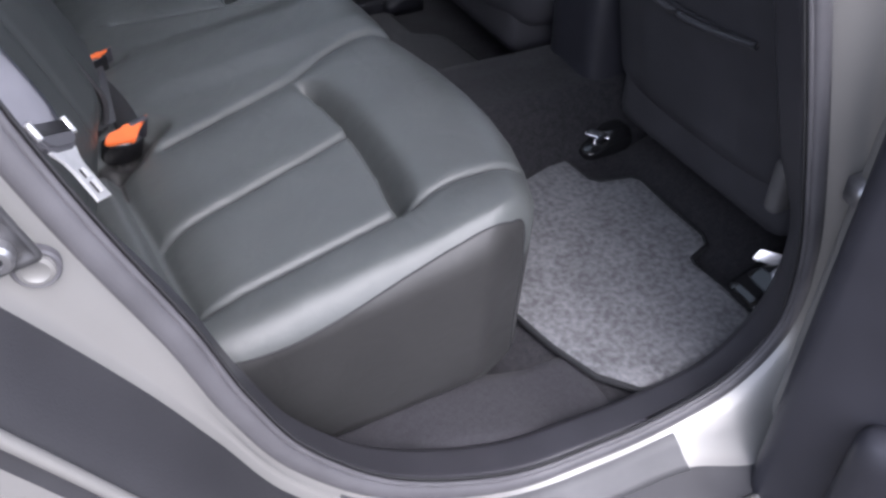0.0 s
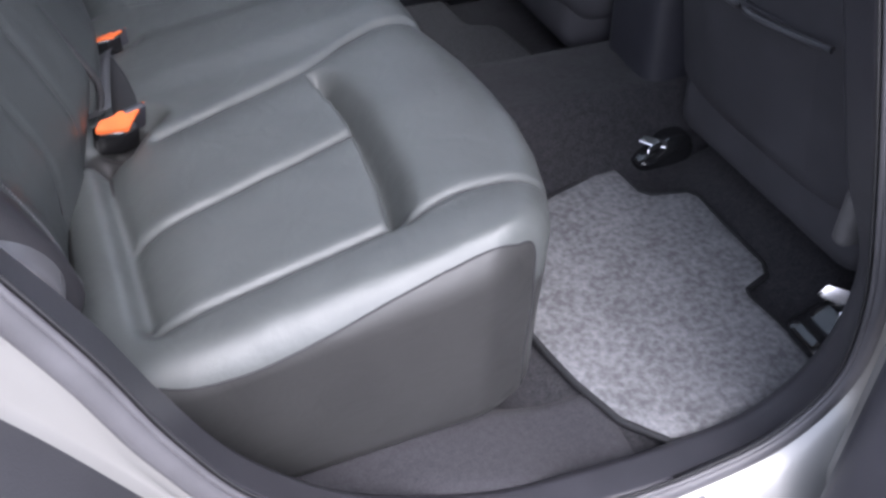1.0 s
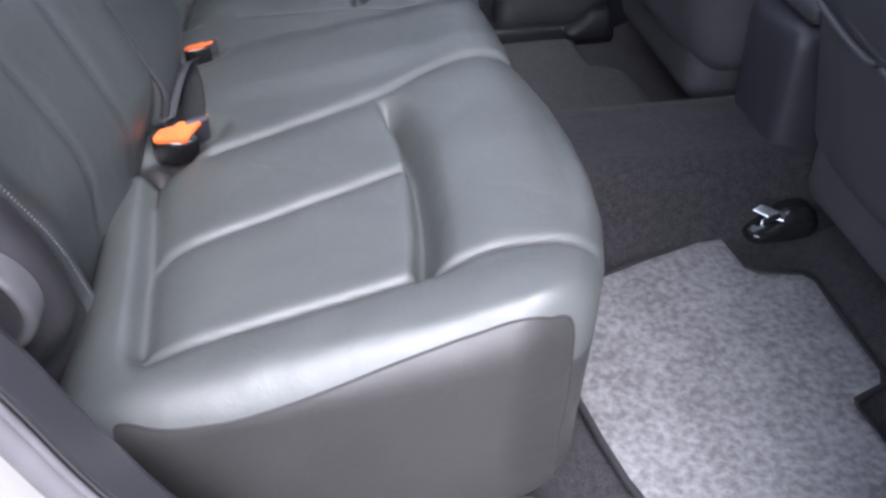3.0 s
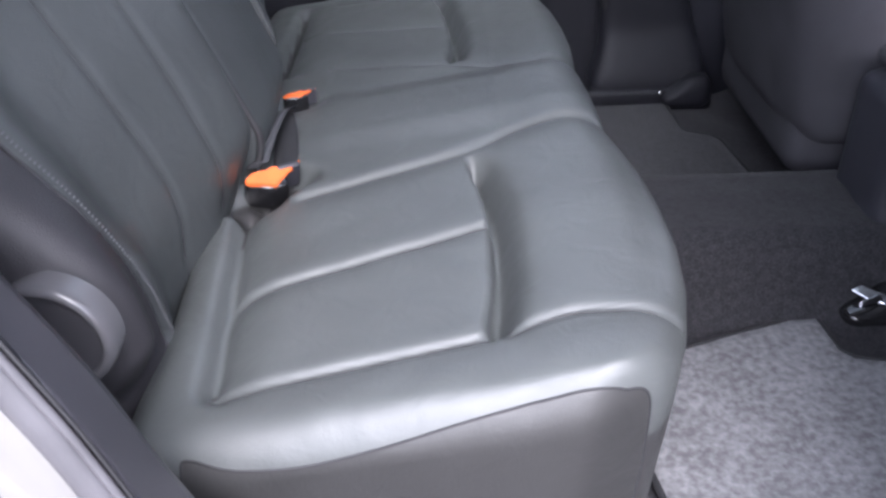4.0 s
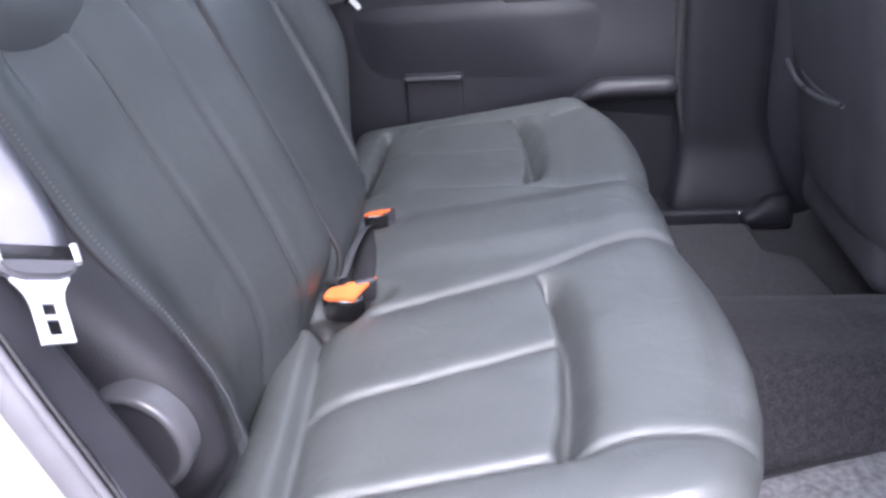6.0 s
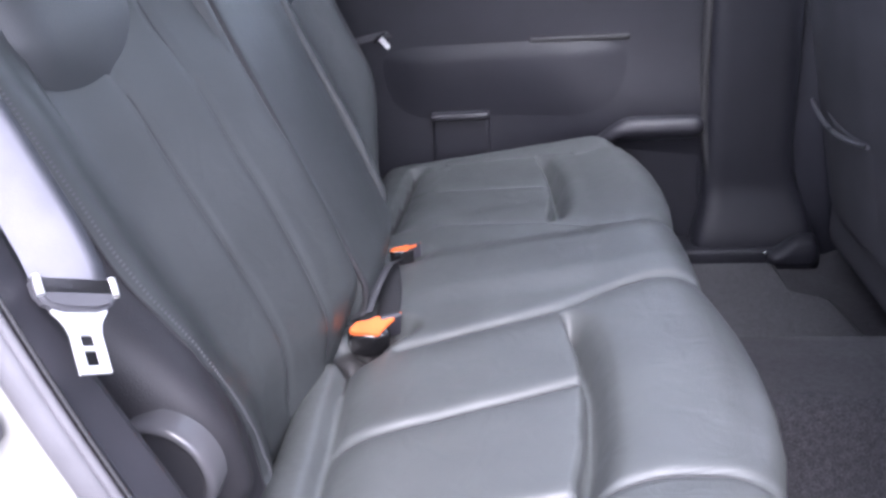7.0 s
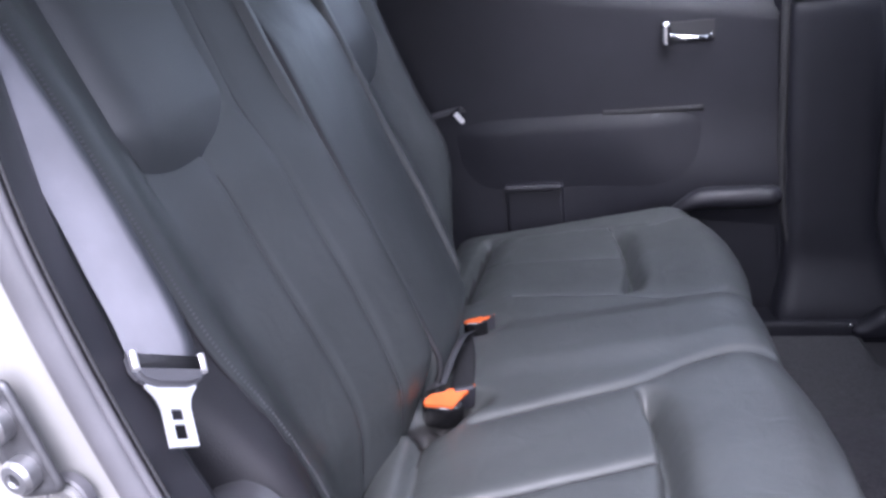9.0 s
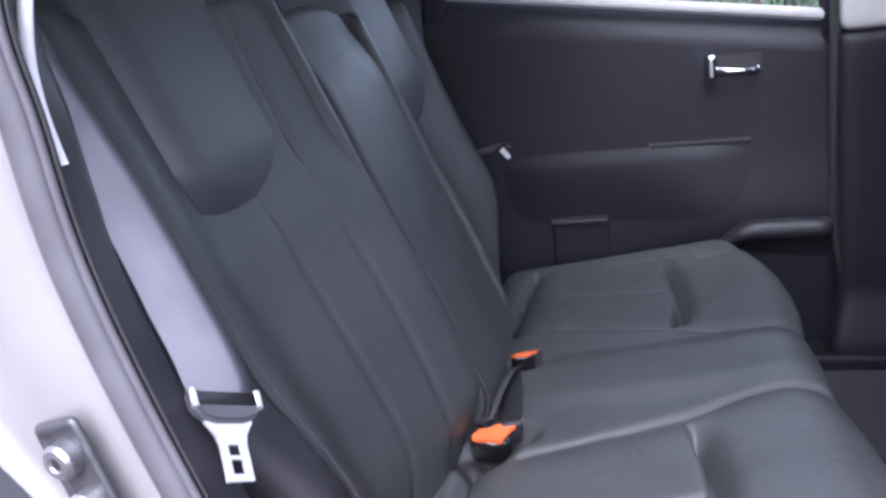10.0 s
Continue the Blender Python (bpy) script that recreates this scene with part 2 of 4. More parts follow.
def spline(points, n, closed=False):
    """n points on a Catmull-Rom curve through the given ones."""
    p = np.array(points, float)
    m = len(p)
    out = []
    spans = m if closed else m - 1
    for t in np.linspace(0, spans, n, endpoint=not closed):
        k = min(int(t), spans - 1)
        f = t - k
        g = [p[(k + j) % m] if closed else p[min(max(k + j, 0), m - 1)] for j in (-1, 0, 1, 2)]
        out.append(0.5 * (2 * g[1] + (g[2] - g[0]) * f + (2 * g[0] - 5 * g[1] + 4 * g[2] - g[3]) * f**2 + (3 * g[1] - g[0] - 3 * g[2] + g[3]) * f**3))
    return np.array(out)


def tube(points, radius, sides=8, closed=False, squash=(1, 1), up=(0, 1, 0)):
    """Points and quads of a tube along a line of points."""
    p = np.array(points, float)
    n = len(p)
    verts, faces = [], []
    for i in range(n):
        d = (p[(i + 1) % n] if closed or i < n - 1 else p[i]) - (p[i - 1] if closed or i > 0 else p[i])
        d = d / max(np.linalg.norm(d), 1e-9)
        a = np.cross(d, up)
        if np.linalg.norm(a) < 1e-4:
            a = np.cross(d, (1, 0, 0.3))
        a /= np.linalg.norm(a)
        b = np.cross(a, d)
        for s in range(sides):
            w = 2 * np.pi * s / sides
            verts.append(p[i] + radius * (np.cos(w) * a * squash[0] + np.sin(w) * b * squash[1]))
    for i in range(n if closed else n - 1):
        for s in range(sides):
            j, t = (i + 1) % n, (s + 1) % sides
            faces.append((i * sides + s, j * sides + s, j * sides + t, i * sides + t))
    if not closed:
        faces += [tuple(range(sides))[::-1], tuple(range((n - 1) * sides, n * sides))]
    return verts, faces


def loft(loops, closed=False):
    """Quads between rows of points of equal length."""
    n = len(loops[0])
    verts = [v for loop in loops for v in loop]
    faces = []
    for r in range(len(loops) - 1):
        for i in range(n if closed else n - 1):
            j = (i + 1) % n
            faces.append((r * n + i, r * n + j, (r + 1) * n + j, (r + 1) * n + i))
    return verts, faces


def solid(outline, thickness, axis=2, at=0.0, bevel=0.002, segments=2):
    """A plate: an outline in the plane across the axis, with thickness and bevelled edges."""
    bm = bmesh.new()
    u, v = [(1, 2), (0, 2), (0, 1)][axis]
    vs = []
    for a, b in outline:
        p = [0, 0, 0]
        p[u], p[v], p[axis] = a, b, at
        vs.append(bm.verts.new(p))
    f = bm.faces.new(vs)
    ext = bmesh.ops.extrude_face_region(bm, geom=[f])
    move = [0, 0, 0]
    move[axis] = thickness
    bmesh.ops.translate(bm, vec=move, verts=[e for e in ext["geom"] if isinstance(e, bmesh.types.BMVert)])
    bmesh.ops.recalc_face_normals(bm, faces=bm.faces)
    if bevel:
        edges = [e for e in bm.edges if len(e.link_faces) == 2 and e.calc_face_angle(0) > 0.6]
        bmesh.ops.bevel(bm, geom=edges, offset=bevel, segments=segments, affect="EDGES")
    return bm


def box(lo, hi, bevel=0.004, segments=2):
    return solid([(lo[0], lo[1]), (hi[0], lo[1]), (hi[0], hi[1]), (lo[0], hi[1])], hi[2] - lo[2], 2, lo[2], bevel, segments)


def disc_profile(profile, sides=40):
    """A turned body about the y axis from (radius, y) pairs."""
    bm = bmesh.new()
    rings = []
    for r, y in profile:
        if r < 1e-6:
            rings.append([bm.verts.new((0, y, 0))])
        else:
            rings.append([bm.verts.new((r * math.cos(2 * math.pi * s / sides), y, r * math.sin(2 * math.pi * s / sides))) for s in range(sides)])
    for a, b in zip(rings[:-1], rings[1:]):
        for s in range(sides):
            t = (s + 1) % sides
            if len(a) == 1:
                bm.faces.new((a[0], b[s], b[t]))
            elif len(b) == 1:
                bm.faces.new((a[s], b[0], a[t]))
            else:
                bm.faces.new((a[s], b[s], b[t], a[t]))
    bmesh.ops.recalc_face_normals(bm, faces=bm.faces)
    return bm


def moved(bm, m):
    bmesh.ops.transform(bm, matrix=m, verts=bm.verts)
    return bm


def ramp01(x, a, b):
    t = np.clip((x - a) / (b - a), 0, 1)
    return t * t * (3 - 2 * t)


# ---- the setting: ground, hedge, car shell ----
MID = 0.71                      # the car's middle across
TOE = 0.062                     # how far the car's cross line swings back, per metre across
GROUND = -0.36


def build_ground():
    bm = bmesh.new()
    bmesh.ops.create_grid(bm, x_segments=60, y_segments=60, size=200)
    bmesh.ops.translate(bm, vec=(0, 0, GROUND), verts=bm.verts)
    tagged(part("ground", bm, ASPHALT, None, smooth=False), "worn brown-grey asphalt ground beside the car", "ground", kind="structure")


def build_hedge():
    """A clipped hedge beyond the car, of many small leaves on upright stems."""
    rng = np.random.default_rng(3)
    hedge = thing("hedge", (-0.5, 5.5, GROUND), "green hedge with upright shoots behind the car", "hedge", kind="stuff")
    n = 16000
    c = np.c_[rng.uniform(-6, 6, n), 5.5 + rng.normal(0, 0.3, n), GROUND + 1.75 * rng.uniform(0, 1, n) ** 0.8]
    c[:, 2] += 0.12 * np.sin(c[:, 0] * 3.1) * (c[:, 2] > 1.0)
    a = rng.normal(0, 1, (n, 3))
    a[:, 2] = np.abs(a[:, 2]) * 2 + 0.6
    a /= np.linalg.norm(a, axis=1, keepdims=True)
    b = np.cross(a, rng.normal(0, 1, (n, 3)))
    b /= np.linalg.norm(b, axis=1, keepdims=True)
    la, lb = rng.uniform(0.05, 0.11, (n, 1)), rng.uniform(0.012, 0.026, (n, 1))
    verts = np.stack([c - a * la, c + b * lb, c + a * la, c - b * lb], 1).reshape(-1, 3)
    part_data("leaves", verts, np.arange(4 * n).reshape(-1, 4), LEAF, hedge)
    verts, faces = [], []
    for _ in range(60):
        x, y = rng.uniform(-6, 6), 5.5 + rng.normal(0, 0.15)
        v, f = tube([(x, y, GROUND), (x + rng.normal(0, 0.05), y, 0.6), (x + rng.normal(0, 0.1), y, 1.3)], 0.02, 5)
        faces += [tuple(i + len(verts) for i in q) for q in f]
        verts += v
    part_data("stems", verts, faces, BARK, hedge)


build_ground()
build_hedge()

# the door opening's seal line (along, up), from the rear top down round the sill and up the centre pillar
SEAL = [(-0.490, 0.96), (-0.487, 0.865), (-0.480, 0.785), (-0.462, 0.705), (-0.430, 0.600), (-0.387, 0.479), (-0.355, 0.372), (-0.305, 0.262),
        (-0.205, 0.148), (-0.053, 0.066), (0.080, 0.051), (0.200, 0.056), (0.308, 0.088), (0.376, 0.172), (0.375, 0.297), (0.331, 0.451),
        (0.262, 0.655), (0.214, 0.800), (0.140, 1.010), (0.020, 1.190), (-0.300, 1.215), (-0.460, 1.130)]
INNER = [-0.004, -0.004, -0.002, 0.000, 0.004, 0.012, 0.014, 0.012, 0.012, 0.016, 0.014, 0.008, -0.004, -0.008, -0.016, 0.008, 0.012, 0.022, 0.015, 0.02, 0.02, 0.02]
JAMB = [0.140, 0.115, 0.098, 0.072, 0.046, 0.028, 0.012, 0.012, 0.016, 0.022, 0.028, 0.036, 0.075, 0.046, 0.026, 0.026, 0.040, 0.052, 0.07, 0.05, 0.05, 0.09]
DEEP = [0.028, 0.028, 0.028, 0.026, 0.016, 0.009, 0.006, 0.005, 0.008, 0.020, 0.028, 0.032, 0.072, 0.050, 0.030, 0.028, 0.028, 0.028, 0.028, 0.028, 0.028, 0.028]
LEAN = [0.00, 0.0, 0.0, 0.0, 0.0, 0.0, 0.0, 0.0, 0.0, 0.0, 0.0, 0.0, 0.0, 0.0, 0.0, 0.0, 0.004, 0.015, 0.035, 0.065, 0.065, 0.03]
COUNT = 220


def ring(values):
    return spline(np.array(values)[:, None], COUNT, True)[:, 0]


def opening_rows():
    line = spline(SEAL, COUNT, True)
    d = np.roll(line, -1, 0) - np.roll(line, 1, 0)
    d /= np.linalg.norm(d, axis=1, keepdims=True)
    out = np.c_[d[:, 1], -d[:, 0]] * -1
    centre = line.mean(0)
    out *= np.sign(((line - centre) * out).sum(1)).mean()
    lean = ring(LEAN)

    def row(off, y):
        p = line + out * (off if np.ndim(off) else np.full(COUNT, off))[:, None]
        return np.c_[p[:, 0], y + lean, p[:, 1]]
    return row, ring(INNER), ring(JAMB), ring(DEEP)


def pierced(lo, hi, hole_lo, hole_hi):
    """A plate from lo to hi with a rectangular hole through it."""
    ring_out = [(lo[0], lo[1]), (hi[0], lo[1]), (hi[0], hi[1]), (lo[0], hi[1])]
    ring_in = [(hole_lo[0], hole_lo[1]), (hole_hi[0], hole_lo[1]), (hole_hi[0], hole_hi[1]), (hole_lo[0], hole_hi[1])]
    rows = [[(*p, z) for p in r] for r, z in ((ring_out, lo[2]), (ring_out, hi[2]), (ring_in, hi[2]), (ring_in, lo[2]), (ring_out, lo[2]))]
    return loft(rows, True)


def build_shell():
    row, inner, jamb, deep = opening_rows()
    car = thing("car_body", (0, MID, GROUND), "silver car body with the rear side door opening and grey seals", "car")
    # grey trim round the opening, rolled inwards
    rows = [row(-inner + 0.075, 0.010), row(-inner + 0.016, 0.006), row(-inner - 0.004, 0.000), row(-inner - 0.010, -0.012), row(-inner * 0.5 - 0.016, -0.044), row(-0.026, -0.054), row(-0.024, -0.050), row(-0.006, -0.052)]
    v, f = loft(rows, True)
    part_data("opening_trim", v, f, TRIM, car, "smooth dark grey plastic trim round the door opening")
    v, f = tube(row(-0.0085, -0.0595), 0.0105, 12, True, (1.05, 0.62))
    part_data("door_seal", v, f, RUBBER, car, "soft grey rubber door seal")
    v, f = tube(row(-0.0205, -0.0575), 0.0034, 8, True)
    part_data("seal_lip", v, f, RUBBER, car)
    v, f = tube(row(-0.0255, -0.0545), 0.0016, 6, True)
    part_data("seal_groove", v, f, SEAM, car)
    # painted jamb
    rows = [row(0.0, -0.062), row(0.006, -0.066 - 0.14 * deep), row(jamb * 0.5, -0.066 - 0.5 * deep), row(jamb * 0.85, -0.066 - 0.8 * deep), row(jamb, -0.066 - deep), row(jamb + 0.005, -0.075 - deep)]
    v, f = loft(rows, True)
    part_data("door_jamb", v, f, PAINT, car, "silver painted door jamb")
    # grey scuff plate clipped over the sill, short of the centre pillar
    base = row(0.0, -0.066)
    pick = np.where((base[:, 2] < 0.22) & (base[:, 0] > -0.27) & (base[:, 0] < 0.205))[0]
    pick = pick[np.argsort(base[pick, 0])]
    rows = [row(0.004, -0.064)[pick], row(0.006, -0.0695 - 0.14 * deep)[pick], row(jamb * 0.5, -0.0695 - 0.5 * deep)[pick], row(jamb * 0.85, -0.0695 - 0.8 * deep)[pick], row(jamb, -0.0705 - deep)[pick], row(jamb + 0.006, -0.0795 - deep)[pick], row(jamb + 0.006, -0.072 - deep)[pick]]
    v, f = loft(rows)
    part_data("scuff_plate", v, f, SCUFF, car, "grey plastic scuff plate on the sill")
    rows = [row(jamb + 0.004, -0.073 - deep), row(jamb + 0.018, np.minimum(-0.125, -0.085 - deep)), row(jamb + 0.032, -0.152), row(jamb + 0.044, -0.164), row(jamb + 0.060, -0.168)]
    v, f = loft(rows, True)
    part_data("cladding", v, f, CLAD, car, "dark grey textured cladding round the opening")
    # silver bead stands for light caught along the cladding's outer edge
    v, f = tube(row(jamb + 0.040, -0.165), 0.006, 6, True)
    part_data("cladding_edge_glint", v, f, PAINT, car)
    # outer skin to sill, quarter panel and roof rail
    edge = row(jamb + 0.058, -0.168)
    far = edge.copy()
    c = np.array([-0.07, 0.5])
    way = edge[:, [0, 2]] - c
    reach = np.minimum(np.where(way[:, 0] > 0, 0.52, 0.95) / np.maximum(np.abs(way[:, 0]), 1e-6), np.where(way[:, 1] > 0, 0.80, 0.72) / np.maximum(np.abs(way[:, 1]), 1e-6))
    reach = np.maximum(reach, 1.02)
    far[:, 0], far[:, 2] = c[0] + way[:, 0] * reach, c[1] + way[:, 1] * reach
    far[:, 1] = -0.175 + 0.16 * ramp01(far[:, 2], 0.75, 1.3)
    mid = (edge + far) / 2
    mid[:, 1] -= 0.012
    v, f = loft([edge, mid, far], True)
    part_data("quarter_panel", v, f, PAINT, car, "silver painted outer panel")
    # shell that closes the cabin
    hole = (-0.25, 0.48), (0.72, 1.30)                     # unseen roof opening, added to light the cushions from above
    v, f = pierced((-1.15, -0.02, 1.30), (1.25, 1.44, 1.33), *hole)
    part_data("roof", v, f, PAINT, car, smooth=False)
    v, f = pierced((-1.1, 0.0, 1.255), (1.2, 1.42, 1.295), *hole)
    tagged(part_data("ceiling", v, f, HEADLINER, smooth=False), "pale grey cloth headliner with an opening added to let light in", "ceiling", kind="structure")
    pane = part("added_roof_glass", box((hole[0][0] - 0.02, hole[0][1] - 0.02, 1.334), (hole[1][0] + 0.02, hole[1][1] + 0.02, 1.339), 0.002), GLASS, car, "unseen roof glass, added with its opening to let light in", False)
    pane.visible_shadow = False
    part("rear_wall", box((-1.15, -0.02, -0.1), (-1.10, 1.44, 1.00), 0.01), PLASTIC_DARK, car)
    part("bulkhead", box((1.20, -0.15, -0.1), (1.25, 1.57, 0.74), 0.01), PLASTIC_DARK, car)
    part("front_door", box((0.44, -0.13, -0.12), (1.22, -0.05, 0.80), 0.02), PLASTIC_DARK, car)
    part("floor_pan", box((-1.12, -0.09, -0.16), (1.22, 1.50, -0.06), 0.01), CLAD, car)
    part("side_trim", box((-1.10, -0.06, -0.06), (-0.50, 0.0, 0.86), 0.02), PLASTIC_DARK, car)
    part("side_trim", box((-1.10, 1.42, -0.06), (-0.64, 1.48, 1.27), 0.02), PLASTIC_DARK, car)
    part("rear_pillar", box((-1.14, -0.04, 0.74), (-1.06, 0.12, 1.30), 0.02), PLASTIC_DARK, car)
    part("rear_pillar", box((-1.14, 1.30, 0.74), (-1.06, 1.44, 1.30), 0.02), PLASTIC_DARK, car)
    return car


def build_floor():
    x = np.arange(-0.75, 1.2, 0.02)
    y = np.arange(-0.02, 1.45, 0.02)
    gx, gy = np.meshgrid(x, y, indexing="ij")
    z = 0.045 + 0 * gx
    z += 0.125 * ramp01(0.19 - np.abs(gy - MID), 0.0, 0.10)                                    # tunnel
    side = np.minimum(gy + 0.02, 2 * MID - gy + 0.02)
    z += 0.055 * ramp01(0.10 - gx, 0.0, 0.22) * ramp01(0.16 - side, 0.0, 0.08) * ramp01(side, 0.0, 0.03)                  # kick-up beside the seat base
    z += 0.05 * ramp01(gx, 0.46, 0.62) * (np.abs(gy - MID) > 0.17)
    z += 0.004 * np.exp(-((gy - MID - 0.02) / 0.018) ** 2)                                     # carpet joint along the tunnel
    z += 0.0015 * np.sin(gx * 61) * np.sin(gy * 47)
    v, f = loft([np.c_[gx[i], gy[i], z[i]] for i in range(len(x))])
    tagged(part_data("floor", v, [q[::-1] for q in f], CARPET), "black carpeted car floor with a centre tunnel", "floor", kind="structure")


def build_step():
    """The smooth grey carpeted step between the sill and the cushion's side."""
    x, y = np.arange(-0.34, 0.165, 0.012), np.arange(-0.02, 0.135, 0.012)
    gx, gy = np.meshgrid(x, y, indexing="ij")
    z = 0.050 + 0.058 * ramp01(0.10 - gx, 0.0, 0.22) * ramp01(gy + 0.02, 0.0, 0.03) + 0.0012 * np.sin(gx * 47 + gy * 21)
    z -= 0.012 * ramp01(gx, 0.145, 0.165) + 0.02 * ramp01(gy, 0.115, 0.135)
    v, f = loft([np.c_[gx[i], gy[i], z[i]] for i in range(len(x))])
    tagged(part_data("floor_step", v, [q[::-1] for q in f], STEP), "smooth dark grey carpeted step beside the seat", "floor", kind="structure")


car = build_shell()
build_floor()
build_step()


# ---- the far side: door, pillars, window ----
def belt(x):
    return 0.836 - 0.172 * x


def trim_y(x, z):
    return 1.425 - 0.026 * np.exp(-((z - 0.40) / 0.10) ** 2) * ramp01(x, -0.25, -0.02) - 0.006 * np.sin(x * 5)


def build_far_door():
    d = thing("rear_passenger_door", (-0.2, 1.42, 0.02), "closed dark grey rear door with a chrome inner handle", "car door")
    xs = np.linspace(-0.66, 0.215, 60)
    zs = np.linspace(0.0, 1.0, 50)
    rows = []
    for s in zs:
        z = 0.02 + s * (belt(xs) - 0.03)
        y = trim_y(xs, z) + 0.030 * ramp01(s, 0.93, 1.0)
        rows.append(np.c_[xs, y, z])
    back = [np.c_[xs, 0 * xs + 1.50, belt(xs) - 0.01], np.c_[xs, 0 * xs + 1.50, 0 * xs]]
    v, f = loft(rows + back)
    part_data("door_trim", v, f, DOOR_TRIM, d, "dark grey moulded door trim")
    # armrest: a soft pad swelling out of the trim
    ax, rows = np.linspace(-0.56, 0.10, 60), []
    for z in np.linspace(0.335, 0.577, 40):
        swell = ramp01(z, 0.345, 0.52) * ramp01(-z, -0.575, -0.525) * ramp01(ax, -0.55, -0.40) * ramp01(-ax, -0.095, 0.10)
        rows.append(np.c_[ax, trim_y(ax, z) + 0.004 - 0.020 * swell, np.full(60, z)])
    v, f = loft(rows)
    part_data("armrest", v, f, DOOR_TRIM, d, "padded dark grey armrest")
    slit = np.linspace(-0.17, 0.045, 24)
    v, f = tube(np.c_[slit, trim_y(slit, 0.562) - 0.001, np.full(24, 0.562)], 0.006, 8, squash=(1, 0.5))
    part_data("pull_recess", v, f, SEAM, d)
    v, f = rounded_box((-0.402, 1.421, 0.270), (-0.268, 1.47, 0.402), 0.006, 0.006)
    part_data("door_tray", v, f, DOOR_TRIM, d, "small moulded tray")
    v, f = rounded_box((-0.402, 1.402, 0.395), (-0.268, 1.45, 0.410), 0.006, 0.004)
    part_data("tray_lip", v, f, DOOR_GREY, d, "lighter tray lip")
    # pocket: a rounded lip over a dark hollow
    v, f = rounded_box((-0.04, 1.368, 0.335), (0.206, 1.45, 0.390), 0.026, 0.008)
    v[:, 2] -= 0.045 * ramp01(-v[:, 0], -0.07, 0.04) ** 2 * ramp01(v[:, 2], 0.3, 0.39)
    v[:, 1] += 0.022 * ramp01(-v[:, 2], -0.37, -0.31)
    part_data("pocket_lip", v, f, DOOR_GREY, d, "rounded grey pocket lip")
    v, f = rounded_box((-0.03, 1.412, 0.06), (0.206, 1.45, 0.33), 0.012, 0.014)
    part_data("door_pocket", v, f, DOOR_TRIM, d, "dark hollow door pocket")
    part("handle_recess", box((-0.052, 1.417, 0.695), (0.080, 1.44, 0.758), 0.012, 4), SEAM, d)
    v, f = tube(spline([(-0.030, 1.396, 0.722), (0.0, 1.385, 0.716), (0.04, 1.390, 0.712), (0.060, 1.408, 0.714)], 14), 0.0055, 8, squash=(1.1, 0.6))
    part_data("door_handle", v, f, CHROME, d, "chrome inner door handle")
    v, f = rounded_box((-0.042, 1.385, 0.700), (-0.022, 1.412, 0.752), 0.008, 0.004)
    part_data("handle_pivot", v, f, CHROME, d)
    # window and its bottom seal, whose pale colour stands for light caught on it
    line = [(x, 1.432, belt(x) + 0.004) for x in np.linspace(-0.66, 0.190, 12)]
    v, f = tube(line, 0.0085, 8, squash=(1.4, 1))
    part_data("window_seal", v, f, PLASTIC_LIGHT, d, "bottom window seal, pale for the light caught on it")
    pane = part("window_pane", solid([(-0.64, belt(-0.64)), (0.192, belt(0.192)), (0.150, 1.23), (-0.50, 1.23)], 0.004, 1, 1.440, 0.0), GLASS, d, "tinted window glass", False)
    pane.visible_shadow = False
    part("window_frame", box((-0.66, 1.415, 1.215), (0.23, 1.465, 1.27), 0.008), PLASTIC_DARK, d)
    part("window_frame", solid([(0.192, 0.70), (0.225, 0.70), (0.180, 1.26), (0.150, 1.26)], 0.03, 1, 1.425, 0.004), PLASTIC_DARK, d)
    part("window_frame", solid([(-0.66, 0.88), (-0.62, 0.88), (-0.50, 1.26), (-0.58, 1.26)], 0.03, 1, 1.425, 0.004), PLASTIC_DARK, d)


def build_far_pillar():
    p = thing("centre_pillar", (0.28, 1.42, 0.02), "far centre pillar with dark lower and pale upper trim", "pillar", kind="structure")
    v, f = rounded_box((0.208, 1.385, 0.04), (0.40, 1.50, 0.775), 0.03, 0.016)
    v[:, 0] += 0.06 * ramp01(-v[:, 2], -0.32, -0.05) * (v[:, 0] > 0.3) - 0.022 * ramp01(-v[:, 2], -0.20, -0.09) * (v[:, 0] < 0.3)
    v[:, 1] -= 0.045 * ramp01(-v[:, 2], -0.23, -0.09) * (v[:, 1] < 1.44)
    part_data("lower_trim", v, f, DOOR_TRIM, p)
    v, f = rounded_box((0.216, 1.380, 0.770), (0.330, 1.48, 1.27), 0.02, 0.016)
    part_data("upper_trim", v, f, PLASTIC_LIGHT, p, "pale grey upper pillar trim")
    v, f = tube(spline([(0.204, 1.395, 0.90), (0.204, 1.40, 0.6), (0.206, 1.40, 0.36), (0.235, 1.40, 0.16), (0.19, 1.40, 0.06)], 30), 0.009, 8)
    part_data("door_seal", v, f, SEAM, p)
    v, f = rounded_box((-0.10, 1.325, 0.040), (0.46, 1.46, 0.094), 0.012, 0.012)
    part_data("sill_trim", v, f, DOOR_TRIM, p, "dark sill trim")
    part("front_door_trim", box((0.40, 1.40, -0.02), (1.22, 1.47, 0.76), 0.02), PLASTIC_DARK, p)


build_far_door()
build_far_pillar()


# ---- the rear bench ----
NEAR_EDGE, FAR_EDGE, BITE = 0.055, 1.365, -0.44


